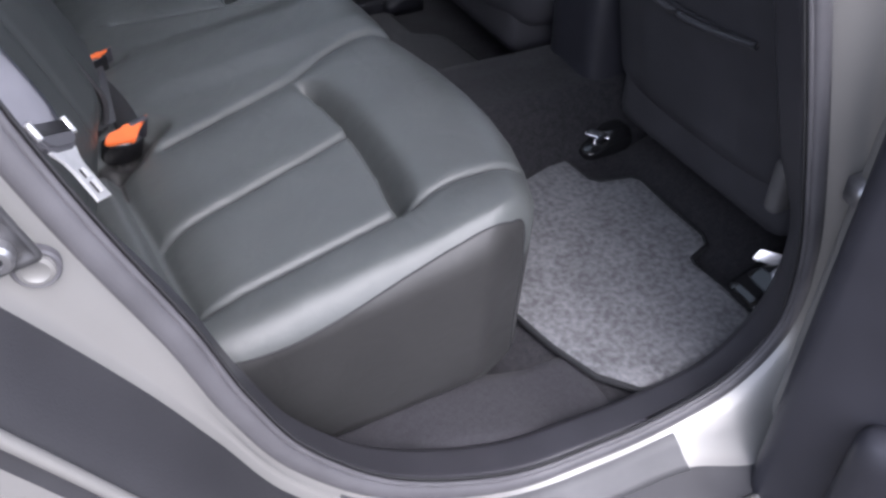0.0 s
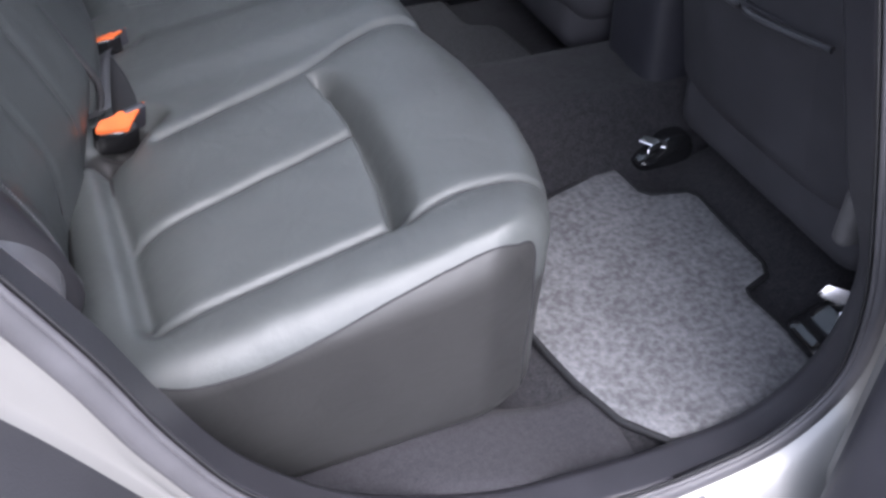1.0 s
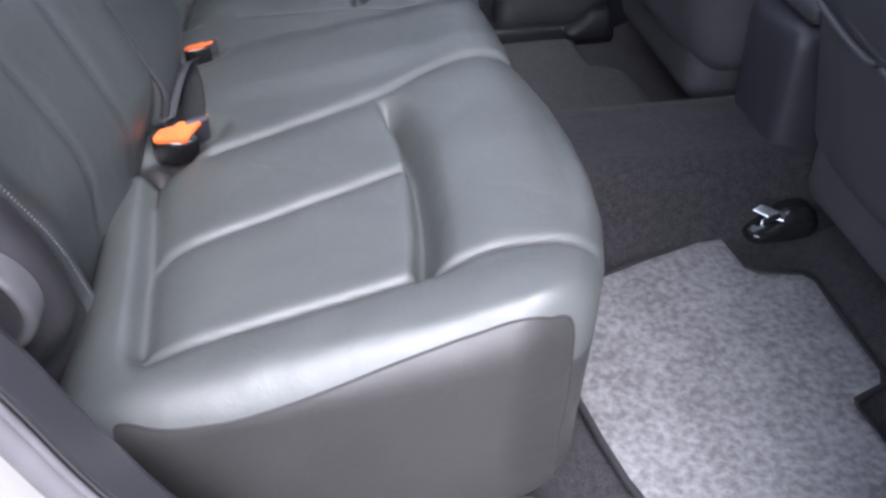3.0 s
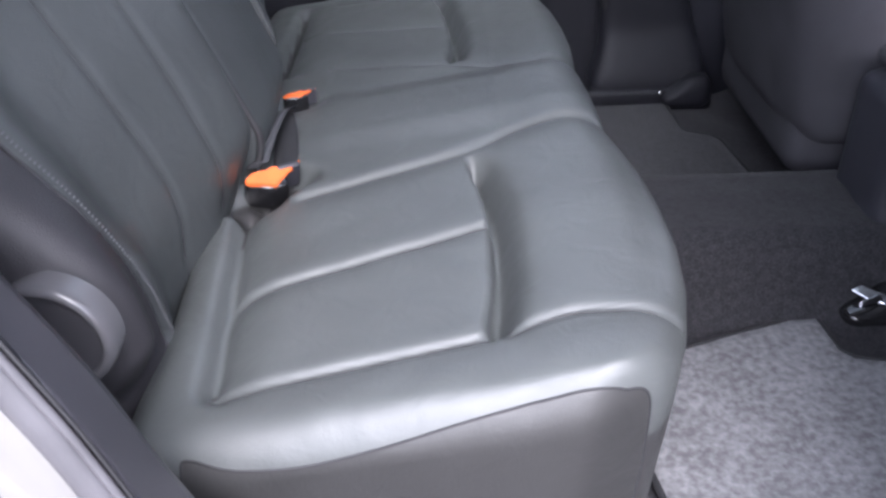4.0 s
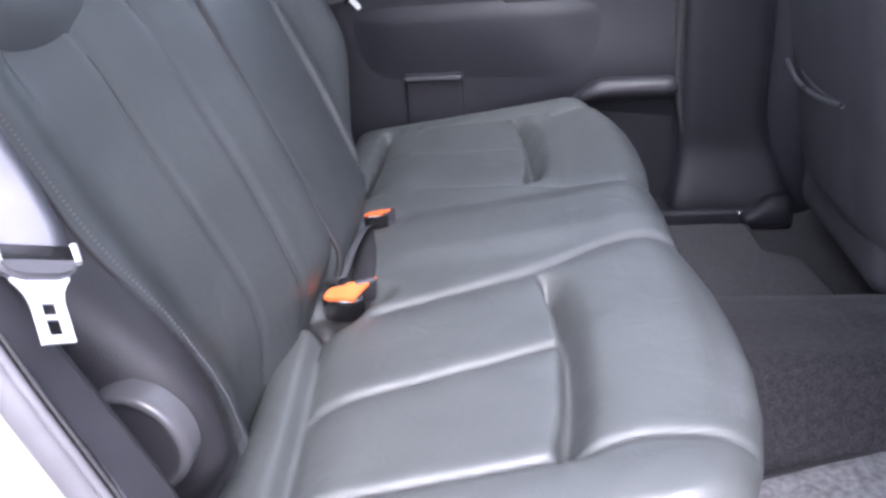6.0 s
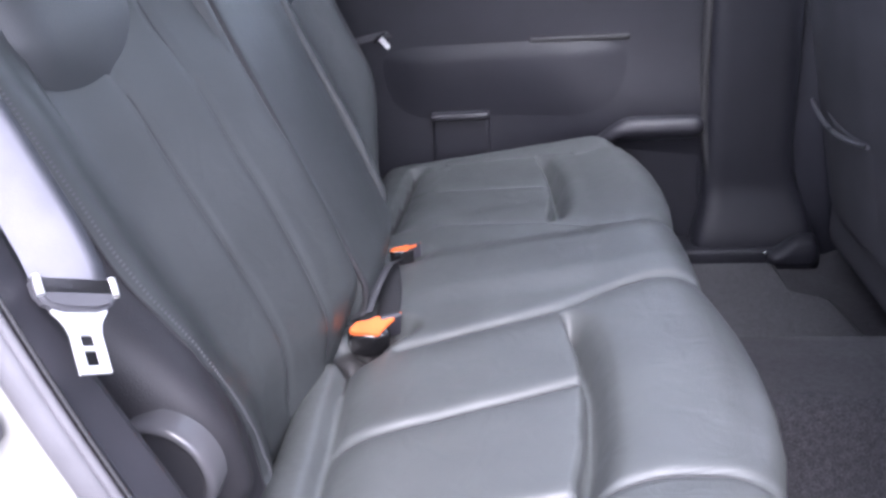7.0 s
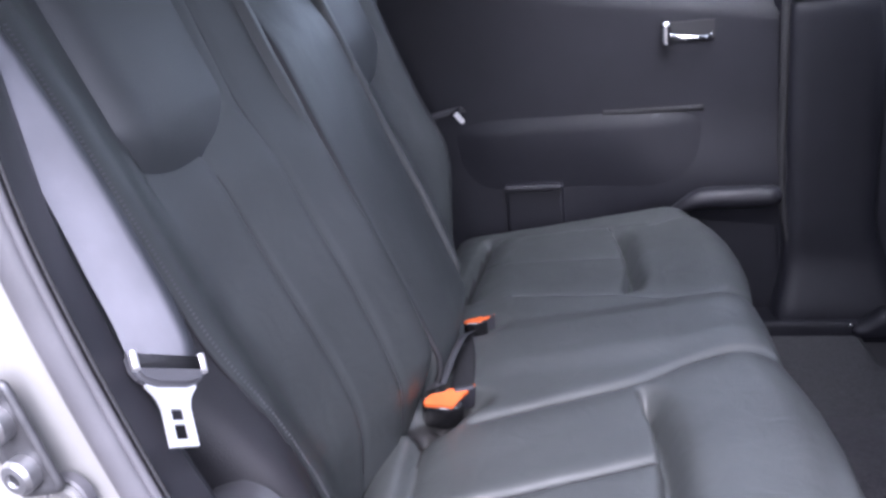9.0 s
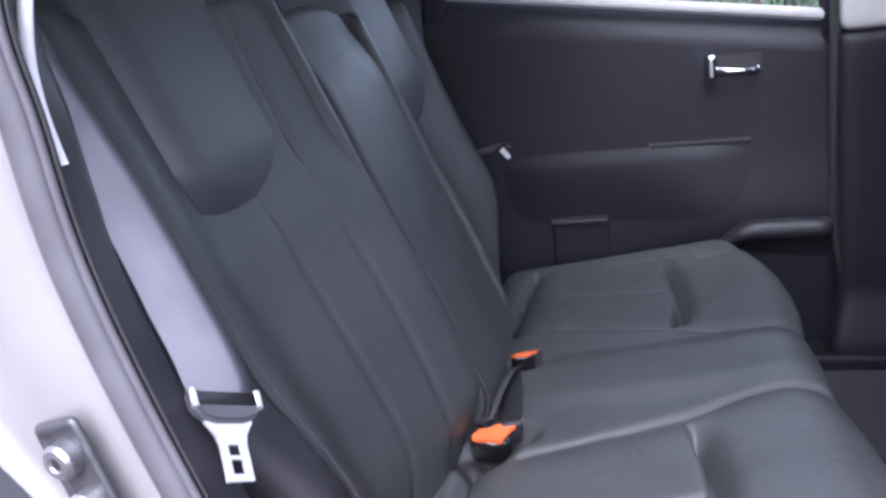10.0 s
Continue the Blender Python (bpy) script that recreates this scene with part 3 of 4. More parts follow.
def nose(y):
    s = np.minimum(y, 2 * MID - y)
    return np.interp(s, [0.05, 0.09, 0.13, 0.18, 0.25, 0.32, 0.40, 0.48, 0.56, 0.61, 0.66, 0.71],
                    [0.026, 0.053, 0.077, 0.096, 0.112, 0.119, 0.118, 0.111, 0.097, 0.088, 0.085, 0.084]) - 2 * TOE * np.maximum(y - MID, 0) - 0.018 * np.exp(-((s - 0.60) / 0.022) ** 2) * (y > MID)


def mirrored(line):
    return [(x - 2 * TOE * (MID - y), 2 * MID - y) for x, y in line]


INNER_SEAM = [(-0.44, 0.455), (-0.308, 0.490), (-0.236, 0.513), (-0.112, 0.551), (-0.050, 0.588), (0.012, 0.606), (0.12, 0.610)]
RIDGE = [(-0.44, 0.268), (-0.365, 0.288), (-0.226, 0.326), (-0.087, 0.366)]
BOLSTER = [(-0.44, 0.118), (-0.344, 0.133), (-0.230, 0.149), (-0.089, 0.170)]
BOLSTER_FRONT = [(-0.080, 0.172), (-0.045, 0.183), (-0.008, 0.188), (0.062, 0.180), (0.12, 0.176)]
REAR_SEAM = [(-0.350, 0.10), (-0.352, 0.128), (-0.368, 0.290), (-0.386, 0.440), (-0.39, 0.50)]
CHANNEL = [(-0.091, 0.538), (-0.080, 0.480), (-0.071, 0.430), (-0.066, 0.354), (-0.068, 0.258), (-0.079, 0.172)]


def cushion_shape(v):
    v = v.copy()
    fx = np.clip((v[:, 0] - BITE) / (0 - BITE), 0, 1)
    y0 = v[:, 1].copy()
    v[:, 0] = v[:, 0] + (nose(y0)) * fx**1.5 - TOE * np.maximum(y0 - 0.30, 0) * 1.2 * (1 - ramp01(fx, 0.05, 0.35))
    top = ramp01(v[:, 2], 0.27, 0.345)
    # undercut front and sides below the roll
    low = ramp01(-v[:, 2], -0.34, -0.12)
    v[:, 0] -= 0.016 * low * ramp01(fx, 0.6, 1.0)
    slope = 0.012 + 0.12 * (v[:, 0] + 0.10)
    v[:, 2] += slope * ramp01(v[:, 2], 0.10, 0.34)
    # quilted panels, seams and the deep cross channel
    p = np.c_[v[:, 0], y0]
    drop = np.zeros(len(v))
    for line, depth, reach, first, last in ((INNER_SEAM, 0.0044, 0.040, -0.325, 0.9), (RIDGE, 0.0038, 0.034, -0.362, -0.078), (BOLSTER, 0.0040, 0.035, -0.350, -0.084), (BOLSTER_FRONT, 0.0038, 0.022, -0.080, 0.9)):
        for seam, way in ((line, 1), (mirrored(line), -1)):
            dd = dist(p, seam) * np.where((across(p, seam) > 0), way, -way)
            rise = depth * (1 - np.exp(-(np.maximum(dd, 0) / 0.0055) ** 2)) * np.exp(-np.maximum(dd, 0) / reach)
            dip = 0.0036 * np.exp(-(np.abs(dd) / 0.0050) ** 2) + 0.003 * np.exp(-(np.maximum(-dd, 0) / 0.025) ** 2) * (dd <= 0) + 0.003 * (dd > 0) * np.exp(-(np.maximum(dd, 0) / 0.012) ** 2)
            near = ramp01(-dist(p, seam), -0.12, -0.06) * ramp01(p[:, 0], first - 0.006, first + 0.006) * ramp01(-p[:, 0], -last - 0.004, -last + 0.004)
            drop += (dip - rise) * near
    for seam in (REAR_SEAM, mirrored(REAR_SEAM)):
        ends = np.array(seam)
        ahead = p[:, 0] - np.interp(p[:, 1], *(ends[np.argsort(ends[:, 1])].T[::-1]))
        low_end, high_end = (0.015, 0.06) if ends[:, 1].min() < MID else (-0.02, 0.02), (-0.02, 0.02) if ends[:, 1].min() < MID else (0.015, 0.06)
        within = ramp01(p[:, 1], ends[:, 1].min() + low_end[0], ends[:, 1].min() + low_end[1]) * ramp01(-p[:, 1], -ends[:, 1].max() + high_end[0], -ends[:, 1].max() + high_end[1])
        drop += within * np.where(ahead < 0, 0.024 * np.exp(-(ahead / 0.011) ** 2), 0.010 * np.exp(-(ahead / 0.011) ** 2) + 0.014 * np.exp(-(ahead / 0.034) ** 2))
    for seam in (CHANNEL, mirrored(CHANNEL)):
        ends = np.array(seam)
        lo_y, hi_y = ends[:, 1].min(), ends[:, 1].max()
        ahead = p[:, 0] - np.interp(p[:, 1], *(ends[np.argsort(ends[:, 1])].T[::-1])) + 0.012
        inside = ramp01(p[:, 1], lo_y - 0.010, lo_y + 0.030) * ramp01(-p[:, 1], -hi_y - 0.010, -hi_y + 0.035)
        drop += inside * 0.046 * np.where(ahead < 0, np.exp(-(ahead / 0.004) ** 2), np.exp(-(ahead / 0.019) ** 2))
    s = np.minimum(y0, 2 * MID - y0)
    crown = 0.010 * np.exp(-((s - 0.115) / 0.05) ** 2) * fx + 0.016 * ramp01(s, 0.60, 0.66) * ramp01(v[:, 0], -0.45, -0.1) * 0.6
    crown += 0.006 * np.sin(np.clip((v[:, 0] + 0.06) / 0.14, 0, 1) * np.pi)
    for bx, by, deep in ((-0.352, 0.545, 0.038), (-0.385, 0.505, 0.026), (-0.368, 0.800, 0.016), (-0.395, 0.66, 0.012)):
        drop += deep * np.exp(-(np.hypot(p[:, 0] - bx, (p[:, 1] - by) * 1.3) / 0.042) ** 4)
    wrinkle = 0.0004 * np.sin(p[:, 0] * 70 + 3 * np.sin(p[:, 1] * 23)) * np.sin(p[:, 1] * 41)
    ang = np.arctan2(y0 - 0.045, v[:, 0] + 0.055)
    reach = np.hypot(y0 - 0.045, v[:, 0] + 0.055)
    wrinkle += 0.0009 * np.sin(ang * 30 + 4 * reach) * np.exp(-((reach - 0.11) / 0.04) ** 2) * (y0 < 0.25) * np.exp(-((ang - 0.15) / 0.38) ** 2)
    v[:, 2] += top * (crown - drop + wrinkle)
    # the outer side leans in towards the rear
    v[:, 1] += (0.020 * fx) * np.where(y0 < MID, 1, -1) * (s < 0.12) * (1 - ramp01(s, 0.06, 0.12))
    return v


def side_seam():
    """The piped seam under the rolled edge of the cushion's outer side and front corner."""
    return spline([(-0.352, 0.0669, 0.3085), (-0.325, 0.0635, 0.302), (-0.294, 0.063, 0.301), (-0.253, 0.0644, 0.304), (-0.190, 0.069, 0.318), (-0.120, 0.0776, 0.337), (-0.055, 0.084, 0.3525),
                   (-0.010, 0.087, 0.3635), (0.018, 0.0896, 0.360), (0.032, 0.0928, 0.346), (0.041, 0.0976, 0.322), (0.0435, 0.101, 0.29), (0.043, 0.102, 0.25), (0.037, 0.100, 0.19)], 500)


def build_bench():
    b = thing("rear_bench_cushion", (-0.2, MID, 0.05), "dark grey leather rear bench cushion with quilted panels", "car seat")
    v, f = rounded_box((BITE, NEAR_EDGE, 0.095), (0.0, FAR_EDGE, 0.345), 0.046, 0.0036)
    v = cushion_shape(v)
    seam = side_seam()
    tip = seam[:, 0].argmax()
    top, front = seam[:tip + 1], seam[tip:][::-1]
    top = top[top[:, 0] < 0.020]
    wrap = np.maximum(v[:, 0] - np.interp(v[:, 2], front[:, 2], front[:, 0]), v[:, 1] - 0.16)
    g = 0.009 * np.logaddexp((v[:, 2] - np.interp(v[:, 0], top[:, 0], top[:, 2]) - 0.003) / 0.009, wrap / 0.009)
    g = np.maximum(g, -0.365 - v[:, 0])
    skin = v[v[:, 2] > 0.29]
    threads = []
    for line in ([(-0.318, 0.487)] + INNER_SEAM[2:6], [(-0.355, 0.2905)] + RIDGE[2:], [(-0.344, 0.133)] + BOLSTER[2:], BOLSTER_FRONT[:4]):
        threads += [lay_on(skin, line, 60), lay_on(skin, mirrored(line), 60)]
    v, up, down, run = cut_mesh(v, f, g)
    split_part("side_panel", v, down, LEATHER_SHADED, b, "plain leather side panel, darkened to stand for shade")
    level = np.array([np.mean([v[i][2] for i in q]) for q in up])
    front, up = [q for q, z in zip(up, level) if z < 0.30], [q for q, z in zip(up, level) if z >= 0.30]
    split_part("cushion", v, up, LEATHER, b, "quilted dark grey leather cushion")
    split_part("front_panel", v, front, LEATHER_SHADED, b, "plain leather front panel, darkened for its forward-facing shade")
    for line in threads:
        line[:, 2] -= 0.0004
        tv, tf = tube(line, 0.0009, 6)
        part_data("seam", tv, tf, SEAM, b)
    v, f = tube(smooth_run(run), 0.0014, 6)
    part_data("piping", v, f, SEAM, b)
    v, f = rounded_box((-0.46, 0.12, 0.04), (-0.10, 2 * MID - 0.12, 0.16), 0.02, 0.02)
    part_data("seat_base", v, f, CARPET, b, "black carpeted seat base")


def back_frame(p):
    """From across, up the backrest and out of it, to the world."""
    ang = radians(21.5)
    up, out = np.array([-math.sin(ang), 0, math.cos(ang)]), np.array([math.cos(ang), 0, math.sin(ang)])
    base = np.array([-0.400 + 0.2 * TOE, 0, 0.300])
    return base + p[:, :1] * np.array([-TOE, 1.0, 0]) + p[:, 1:2] * up + p[:, 2:3] * out


def outer_seam(u):
    """How far in from the side the stitched seam of the outer bolster runs, by height."""
    return np.interp(u, [-0.03, 0.0, 0.022, 0.074, 0.119, 0.175, 0.26, 0.37, 0.46, 0.53, 0.607, 0.672], [0.190, 0.215, 0.236, 0.232, 0.216, 0.195, 0.183, 0.184, 0.180, 0.175, 0.170, 0.162])


def outer_roll(s):
    return 0.008 * np.logaddexp(0, (0.226 - s) / 0.008) * 0.20


def outer_ridge(s):
    return 0.014 * np.exp(-((s - 0.249) / 0.033) ** 2)


def centre_swell(u):
    """How far the centre section stands out, by height; it tucks in towards the crease."""
    return 0.085 * ramp01(u, -0.06, 0.07)


def hip(s, u):
    return 0.050 * np.exp(-((s - 0.150) / 0.050) ** 2) * ramp01(u, 0.005, 0.075) * (1 - ramp01(u, 0.12, 0.32))


def back_part(y0, y1, which):
    v, f = rounded_box((y0, -0.03, -0.22), (y1, 0.715 if which == "near" else 0.665, 0.0), 0.045 if which != "centre" else 0.016, 0.006)
    y, u = v[:, 0].copy(), v[:, 1].copy()
    if which != "centre":                                   # the edge that meets the centre section stays nearly square
        e = np.clip((y - (y1 - 0.045)) / 0.045, 0, 1) if which == "near" else np.clip((y0 + 0.045 - y) / 0.045, 0, 1)
        v[:, 2] += 0.75 * 0.045 * (1 - np.sqrt(1 - np.minimum(e, 0.995) ** 2)) * ramp01(v[:, 2], -0.20, -0.044)
    front = ramp01(v[:, 2], -0.06, -0.005)
    s = np.minimum(y, 2 * MID - y)
    drop = np.zeros(len(v))
    p = np.c_[y, u]
    if which == "centre":
        drop += 0.010 * ((y - MID) / 0.14) ** 2
        v[:, 2] += ramp01(v[:, 2], -0.22, -0.03) * centre_swell(u) - front * drop
        v[:, 2] -= 0.020 * ramp01(u, 0.52, 0.665) * ramp01(v[:, 2], -0.22, 0.0)
        v[:, 1] -= 0.012 * ((y - MID) / 0.14) ** 2 * ramp01(u, 0.5, 0.655)
        v[:, 2] += front * 0.0004 * np.sin(u * 55 + 2 * np.sin(y * 31)) * np.sin(y * 37)
        return back_frame(v), f
    seams = [([(0.372, -0.05), (0.366, 0.17), (0.362, 0.27), (0.364, 0.46)], 0.0036, 0.0045),
             ([(0.462, -0.05), (0.460, 0.1), (0.462, 0.3), (0.462, 0.5), (0.475, 0.70)], 0.0036, 0.006)]
    for line, depth, width in seams:
        for m in (line, [(2 * MID - a, c) for a, c in line]):
            drop += depth * np.exp(-(dist(p, m) / width) ** 2)
    side = s + 0.226 - outer_seam(u)
    drop += 0.0035 * np.exp(-((side - 0.226) / 0.0035) ** 2)
    roll = outer_roll(side)                                 # outer bolster turns towards the door
    bulge = outer_ridge(side)
    bulge += np.clip((s - 0.27) / 0.29, 0, 1) ** 1.2 * centre_swell(u - 0.022)          # inner bolster climbs to the centre section
    bulge += 0.006 * np.exp(-((u - 0.22) / 0.10) ** 2) - 0.034 * ramp01(-u, -0.13, 0.0) * (1 - 0.75 * ramp01(s, 0.34, 0.46)) * (0.5 + 0.5 * ramp01(s, 0.20, 0.30))
    if which == "near":                                     # the hip of the outer bolster rounds the pivot cover
        bulge += hip(s, u)
    if which == "far":
        bulge += 0.062 * (1 - ramp01(s, 0.15, 0.30)) * ramp01(u, 0.02, 0.26)  # stout outer wing
    hollow = 0.012 * ramp01(u, 0.40, 0.50) * (np.abs(s - 0.40) < 0.14)
    v[:, 2] += front * (bulge - drop - hollow) - roll * ramp01(v[:, 2], -0.22, 0.0)
    v[:, 2] += front * 0.0003 * np.sin(u * 60 + 2 * np.sin(y * 31)) * np.sin(y * 37)
    v[:, 1] += 0.022 * (1 - ramp01(s, 0.10, 0.30)) * ramp01(u, 0.5, 0.655) + 0.03 * (1 - ramp01(s, 0.11, 0.23)) * ramp01(-u, -0.08, 0.03)
    return back_frame(v), f


def build_backrest(name, y0, y1, which, label):
    b = thing(name, (-0.45, (y0 + y1) / 2, 0.30), label, "car seat", "rear seat backrests")
    v, f = back_part(y0, y1, which)
    f = np.array(f)
    near = which == "near"
    if near:
        rel = v - np.array([-0.400 + 0.2 * TOE, 0, 0.300]) + v[:, 1:2] * np.array([TOE, 0, 0])
        tall = rel @ np.array([-math.sin(radians(21.5)), 0, math.cos(radians(21.5))])
        out = rel @ np.array([math.cos(radians(21.5)), 0, math.sin(radians(21.5))])
        skin = np.c_[v[:, 1], tall, out][out > -0.06]
        for line in ([(0.370, 0.03), (0.366, 0.17), (0.362, 0.27), (0.364, 0.43)], [(0.461, 0.03), (0.460, 0.1), (0.462, 0.3), (0.462, 0.5), (0.470, 0.64)]):
            tv, tf = tube(back_frame(lay_on(skin, line, 60) - np.array([0, 0, 0.0004])), 0.0009, 6)
            part_data("seam", tv, tf, SEAM, b)
        v, up, down, run = cut_mesh(v, f, v[:, 1] - outer_seam(tall))
        split_part("backrest", v, up, LEATHER_DIMMED, b)
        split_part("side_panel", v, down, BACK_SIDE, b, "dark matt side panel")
        run = run[run[:, 0] + 0.4 > -0.30 - 0.40 * (run[:, 2] - 0.30)]
        verts, faces = tube(smooth_run(run), 0.0018, 6)
        part_data("seam", verts, faces, SEAM, b)
    elif which == "centre":
        mid = v[f].mean(1)
        flank = np.abs(mid[:, 1] - MID) > (y1 - y0) / 2 - 0.004
        split_part("backrest", v, f[~flank], LEATHER_DIMMED, b)
        # black bead laid in the gap to stand for its shade
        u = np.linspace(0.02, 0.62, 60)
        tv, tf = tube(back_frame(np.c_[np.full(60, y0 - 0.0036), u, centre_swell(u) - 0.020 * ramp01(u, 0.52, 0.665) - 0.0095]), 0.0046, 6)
        part_data("seam", tv, tf, SEAM, b, "black bead standing for shade in the gap beside the centre section")
        split_part("side_panel", v, f[flank & (mid[:, 1] < MID)], LEATHER_DIMMED, b)
        split_part("side_panel", v, f[flank & (mid[:, 1] > MID)], LEATHER_DIMMED, b)
    else:
        inner = 2 * MID - v[f].mean(1)[:, 1] > 0.19
        split_part("backrest", v, f[inner], LEATHER_DIMMED, b)
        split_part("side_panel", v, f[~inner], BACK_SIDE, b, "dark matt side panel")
    if near:
        tall = np.linspace(0.02, 0.63, 260)
        thread = np.c_[outer_seam(tall), tall, outer_ridge(0.226) - outer_roll(0.226) + 0.006 * np.exp(-((tall - 0.22) / 0.10) ** 2) - 0.020 * ramp01(-tall, -0.13, 0.0) - 0.0022]
        thread[:, 2] += hip(thread[:, 0], tall)
        row = thread.copy()
        row[:, 0] += 0.008
        row[:, 2] = outer_ridge(0.234) - outer_roll(0.234) + 0.006 * np.exp(-((row[:, 1] - 0.22) / 0.10) ** 2) - 0.020 * ramp01(-row[:, 1], -0.13, 0.0) + hip(row[:, 0], row[:, 1])
        verts, faces = [], []
        for k in range(0, 260, 2):
            a = row[k]
            bmv = np.array([(a[0] - 0.002, a[1], a[2]), (a[0] - 0.002, a[1] + 0.0016, a[2]), (a[0] + 0.003, a[1] + 0.0016, a[2] + 0.0005), (a[0] + 0.003, a[1], a[2] + 0.0005),
                            (a[0], a[1] + 0.0008, a[2] + 0.0018)])
            i = len(verts)
            verts += list(bmv)
            faces += [(i, i + 1, i + 4), (i + 1, i + 2, i + 4), (i + 2, i + 3, i + 4), (i + 3, i, i + 4)]
        tagged(part_data("stitching", back_frame(np.array(verts)), faces, STITCH, b, "light stitching along the bolster"), kind="stuff")
    return b


def build_headrest(y0, y1, ahead, label):
    h = thing("headrest", (-0.58, (y0 + y1) / 2, 0.72), label, "headrest", "rear headrests")
    v, f = rounded_box((y0, 0.424, -0.10), (y1, 0.770, 0.014), 0.050, 0.007)
    mid = (y0 + y1) / 2
    t = (v[:, 0] - mid) / (y1 - y0) * 2
    v[:, 1] += 0.055 * np.abs(t) ** 3.0 * ramp01(-v[:, 1], -0.58, -0.46)
    v[:, 2] += ahead - 0.018 * t**2 - 0.016 * ramp01(-v[:, 1], -0.52, -0.442)
    part_data("pad", back_frame(v), f, LEATHER_DARK, h)
    for y in (mid - 0.06, mid + 0.06):
        v, f = tube(back_frame(np.array([(y, 0.60, -0.06), (y, 0.72, -0.06)])), 0.006, 8)
        part_data("post", v, f, STEEL, h)


build_bench()
build_backrest("rear_seat_backrest", 0.112, 0.5585, "near", "wide dark grey leather backrest with stitched outer bolster")
build_backrest("rear_seat_backrest", 0.5660, 0.8555, "centre", "raised dark grey leather centre section of the rear backrest")
build_backrest("rear_seat_backrest", 0.858, 1.325, "far", "far dark grey leather backrest beside the other door")
build_headrest(0.240, 0.632, 0.020, "dark grey leather headrest sunk on the nearer backrest")
build_headrest(2 * MID - 0.545, 2 * MID - 0.225, 0.055, "dark grey leather headrest on the far backrest")


# ---- seat belts and buckles ----
def build_belt():
    b = thing("seat_belt", (-0.42, -0.01, 0.40), "grey seat belt hanging down with its bright steel tongue", "seat belt")
    ex, ez = np.array([0.36, 0.82, -0.445]), np.array([-0.371, 0.622, 0.689])
    ex /= np.linalg.norm(ex)
    ez -= ez @ ex * ex
    ez /= np.linalg.norm(ez)
    mid = spline([(-0.4225, 0.0065, 0.654), (-0.4265, 0.010, 0.678), (-0.445, 0.015, 0.725), (-0.474, 0.016, 0.80), (-0.504, 0.012, 0.875), (-0.526, 0.008, 0.935), (-0.572, 0.010, 1.09)], 60)
    k = np.linspace(0, 1, 60)
    turn = np.interp(k, [0, 0.3, 0.6, 1], [0.0, 0.04, 0.18, 0.45])[:, None]
    w = ex + turn * np.array([-0.65, 0.40, -0.25])
    w /= np.linalg.norm(w, axis=1, keepdims=True)
    nrm = np.cross(np.gradient(mid, axis=0), w)
    nrm /= np.linalg.norm(nrm, axis=1, keepdims=True)
    half = np.interp(k, [0, 0.04, 0.12, 1], [0.0235, 0.0245, 0.0258, 0.0258])
    rows = []
    for side, thick in ((-1, 0), (-0.92, 0.0016), (-0.84, 0.0008), (-0.4, 0.0008), (0, 0.0004), (0.4, 0.0008), (0.84, 0.0008), (0.92, 0.0016), (1, 0), (0.5, -0.001), (0, -0.001), (-0.5, -0.001)):
        fold = np.interp(side, [-1, -0.4, 0, 1], [0.0045, 0.0, -0.0012, 0.001]) * np.interp(k, [0, 0.12, 0.4, 0.7, 1], [0.0, 0.6, 1.0, 0.6, 0.4])
        wide = half * (np.interp(k, [0, 0.06, 0.25, 0.5], [1.0, 1.12, 1.22, 1.3]) if side > 0 else np.interp(k, [0, 0.06, 0.3, 0.5, 0.75], [1.0, 1.16, 1.18, 0.97, 0.72]))
        rows.append(mid + side * wide[:, None] * w + (thick + fold)[:, None] * nrm)
    v, f = loft(rows + [rows[0]])
    part_data("webbing", v, f, WEB, b, "grey-violet woven belt webbing")
    # tongue: in its own plane across the webbing
    ey = np.cross(ez, ex)
    o = np.array([-0.4217, 0.0054, 0.6527])
    m = Matrix(((ex[0], ey[0], ez[0], o[0]), (ex[1], ey[1], ez[1], o[1]), (ex[2], ey[2], ez[2], o[2]), (0, 0, 0, 1)))
    bar = solid([(-0.0315, 0.009), (-0.0305, -0.004), (-0.024, -0.0125), (-0.012, -0.0155), (0.012, -0.0155), (0.024, -0.0125), (0.0305, -0.004), (0.0315, 0.009), (0.0275, 0.011), (0.0245, 0.000), (-0.0245, 0.000), (-0.0275, 0.011)], 0.010, 1, -0.005, 0.003, 3)
    part("tongue_cover", moved(bar, m), PLASTIC, b, "grey moulded tongue cover")
    for s in (-1, 1):
        v, f = tube([np.array((m @ Vector((s * (0.0285 - 6 * (z - 0.004) ** 2), -0.0045, z)))) for z in (-0.005, 0.0, 0.004, 0.009)], 0.0028, 8)
        part_data("cover_edge", v, f, STEEL, b)
    flat, quads, cols = {}, [], (-0.0116, -0.0054, 0.0054, 0.0116)
    bl = bmesh.new()

    def corner(x, z):
        if (x, z) not in flat:
            flat[(x, z)] = bl.verts.new((x, -0.0013, z))
        return flat[(x, z)]
    levels = (-0.0315, -0.0395, -0.0425, -0.0530, -0.0585)
    for i in range(4):
        for j in range(3):
            if j != 1 or i in (1, 3):
                quads.append([(cols[j], levels[i]), (cols[j + 1], levels[i]), (cols[j + 1], levels[i + 1]), (cols[j], levels[i + 1])])
    quads.append([(-0.021, -0.010), (0.021, -0.010), (0.0205, -0.0155), (0.0165, -0.0200), (0.0135, -0.0245), (0.0116, -0.0315), (0.0054, -0.0315), (-0.0054, -0.0315), (-0.0116, -0.0315), (-0.0135, -0.0245), (-0.0165, -0.0200), (-0.0205, -0.0155)])
    made = [bl.faces.new([corner(x, z) for x, z in q]) for q in quads]
    raised = bmesh.ops.extrude_face_region(bl, geom=made)["geom"]
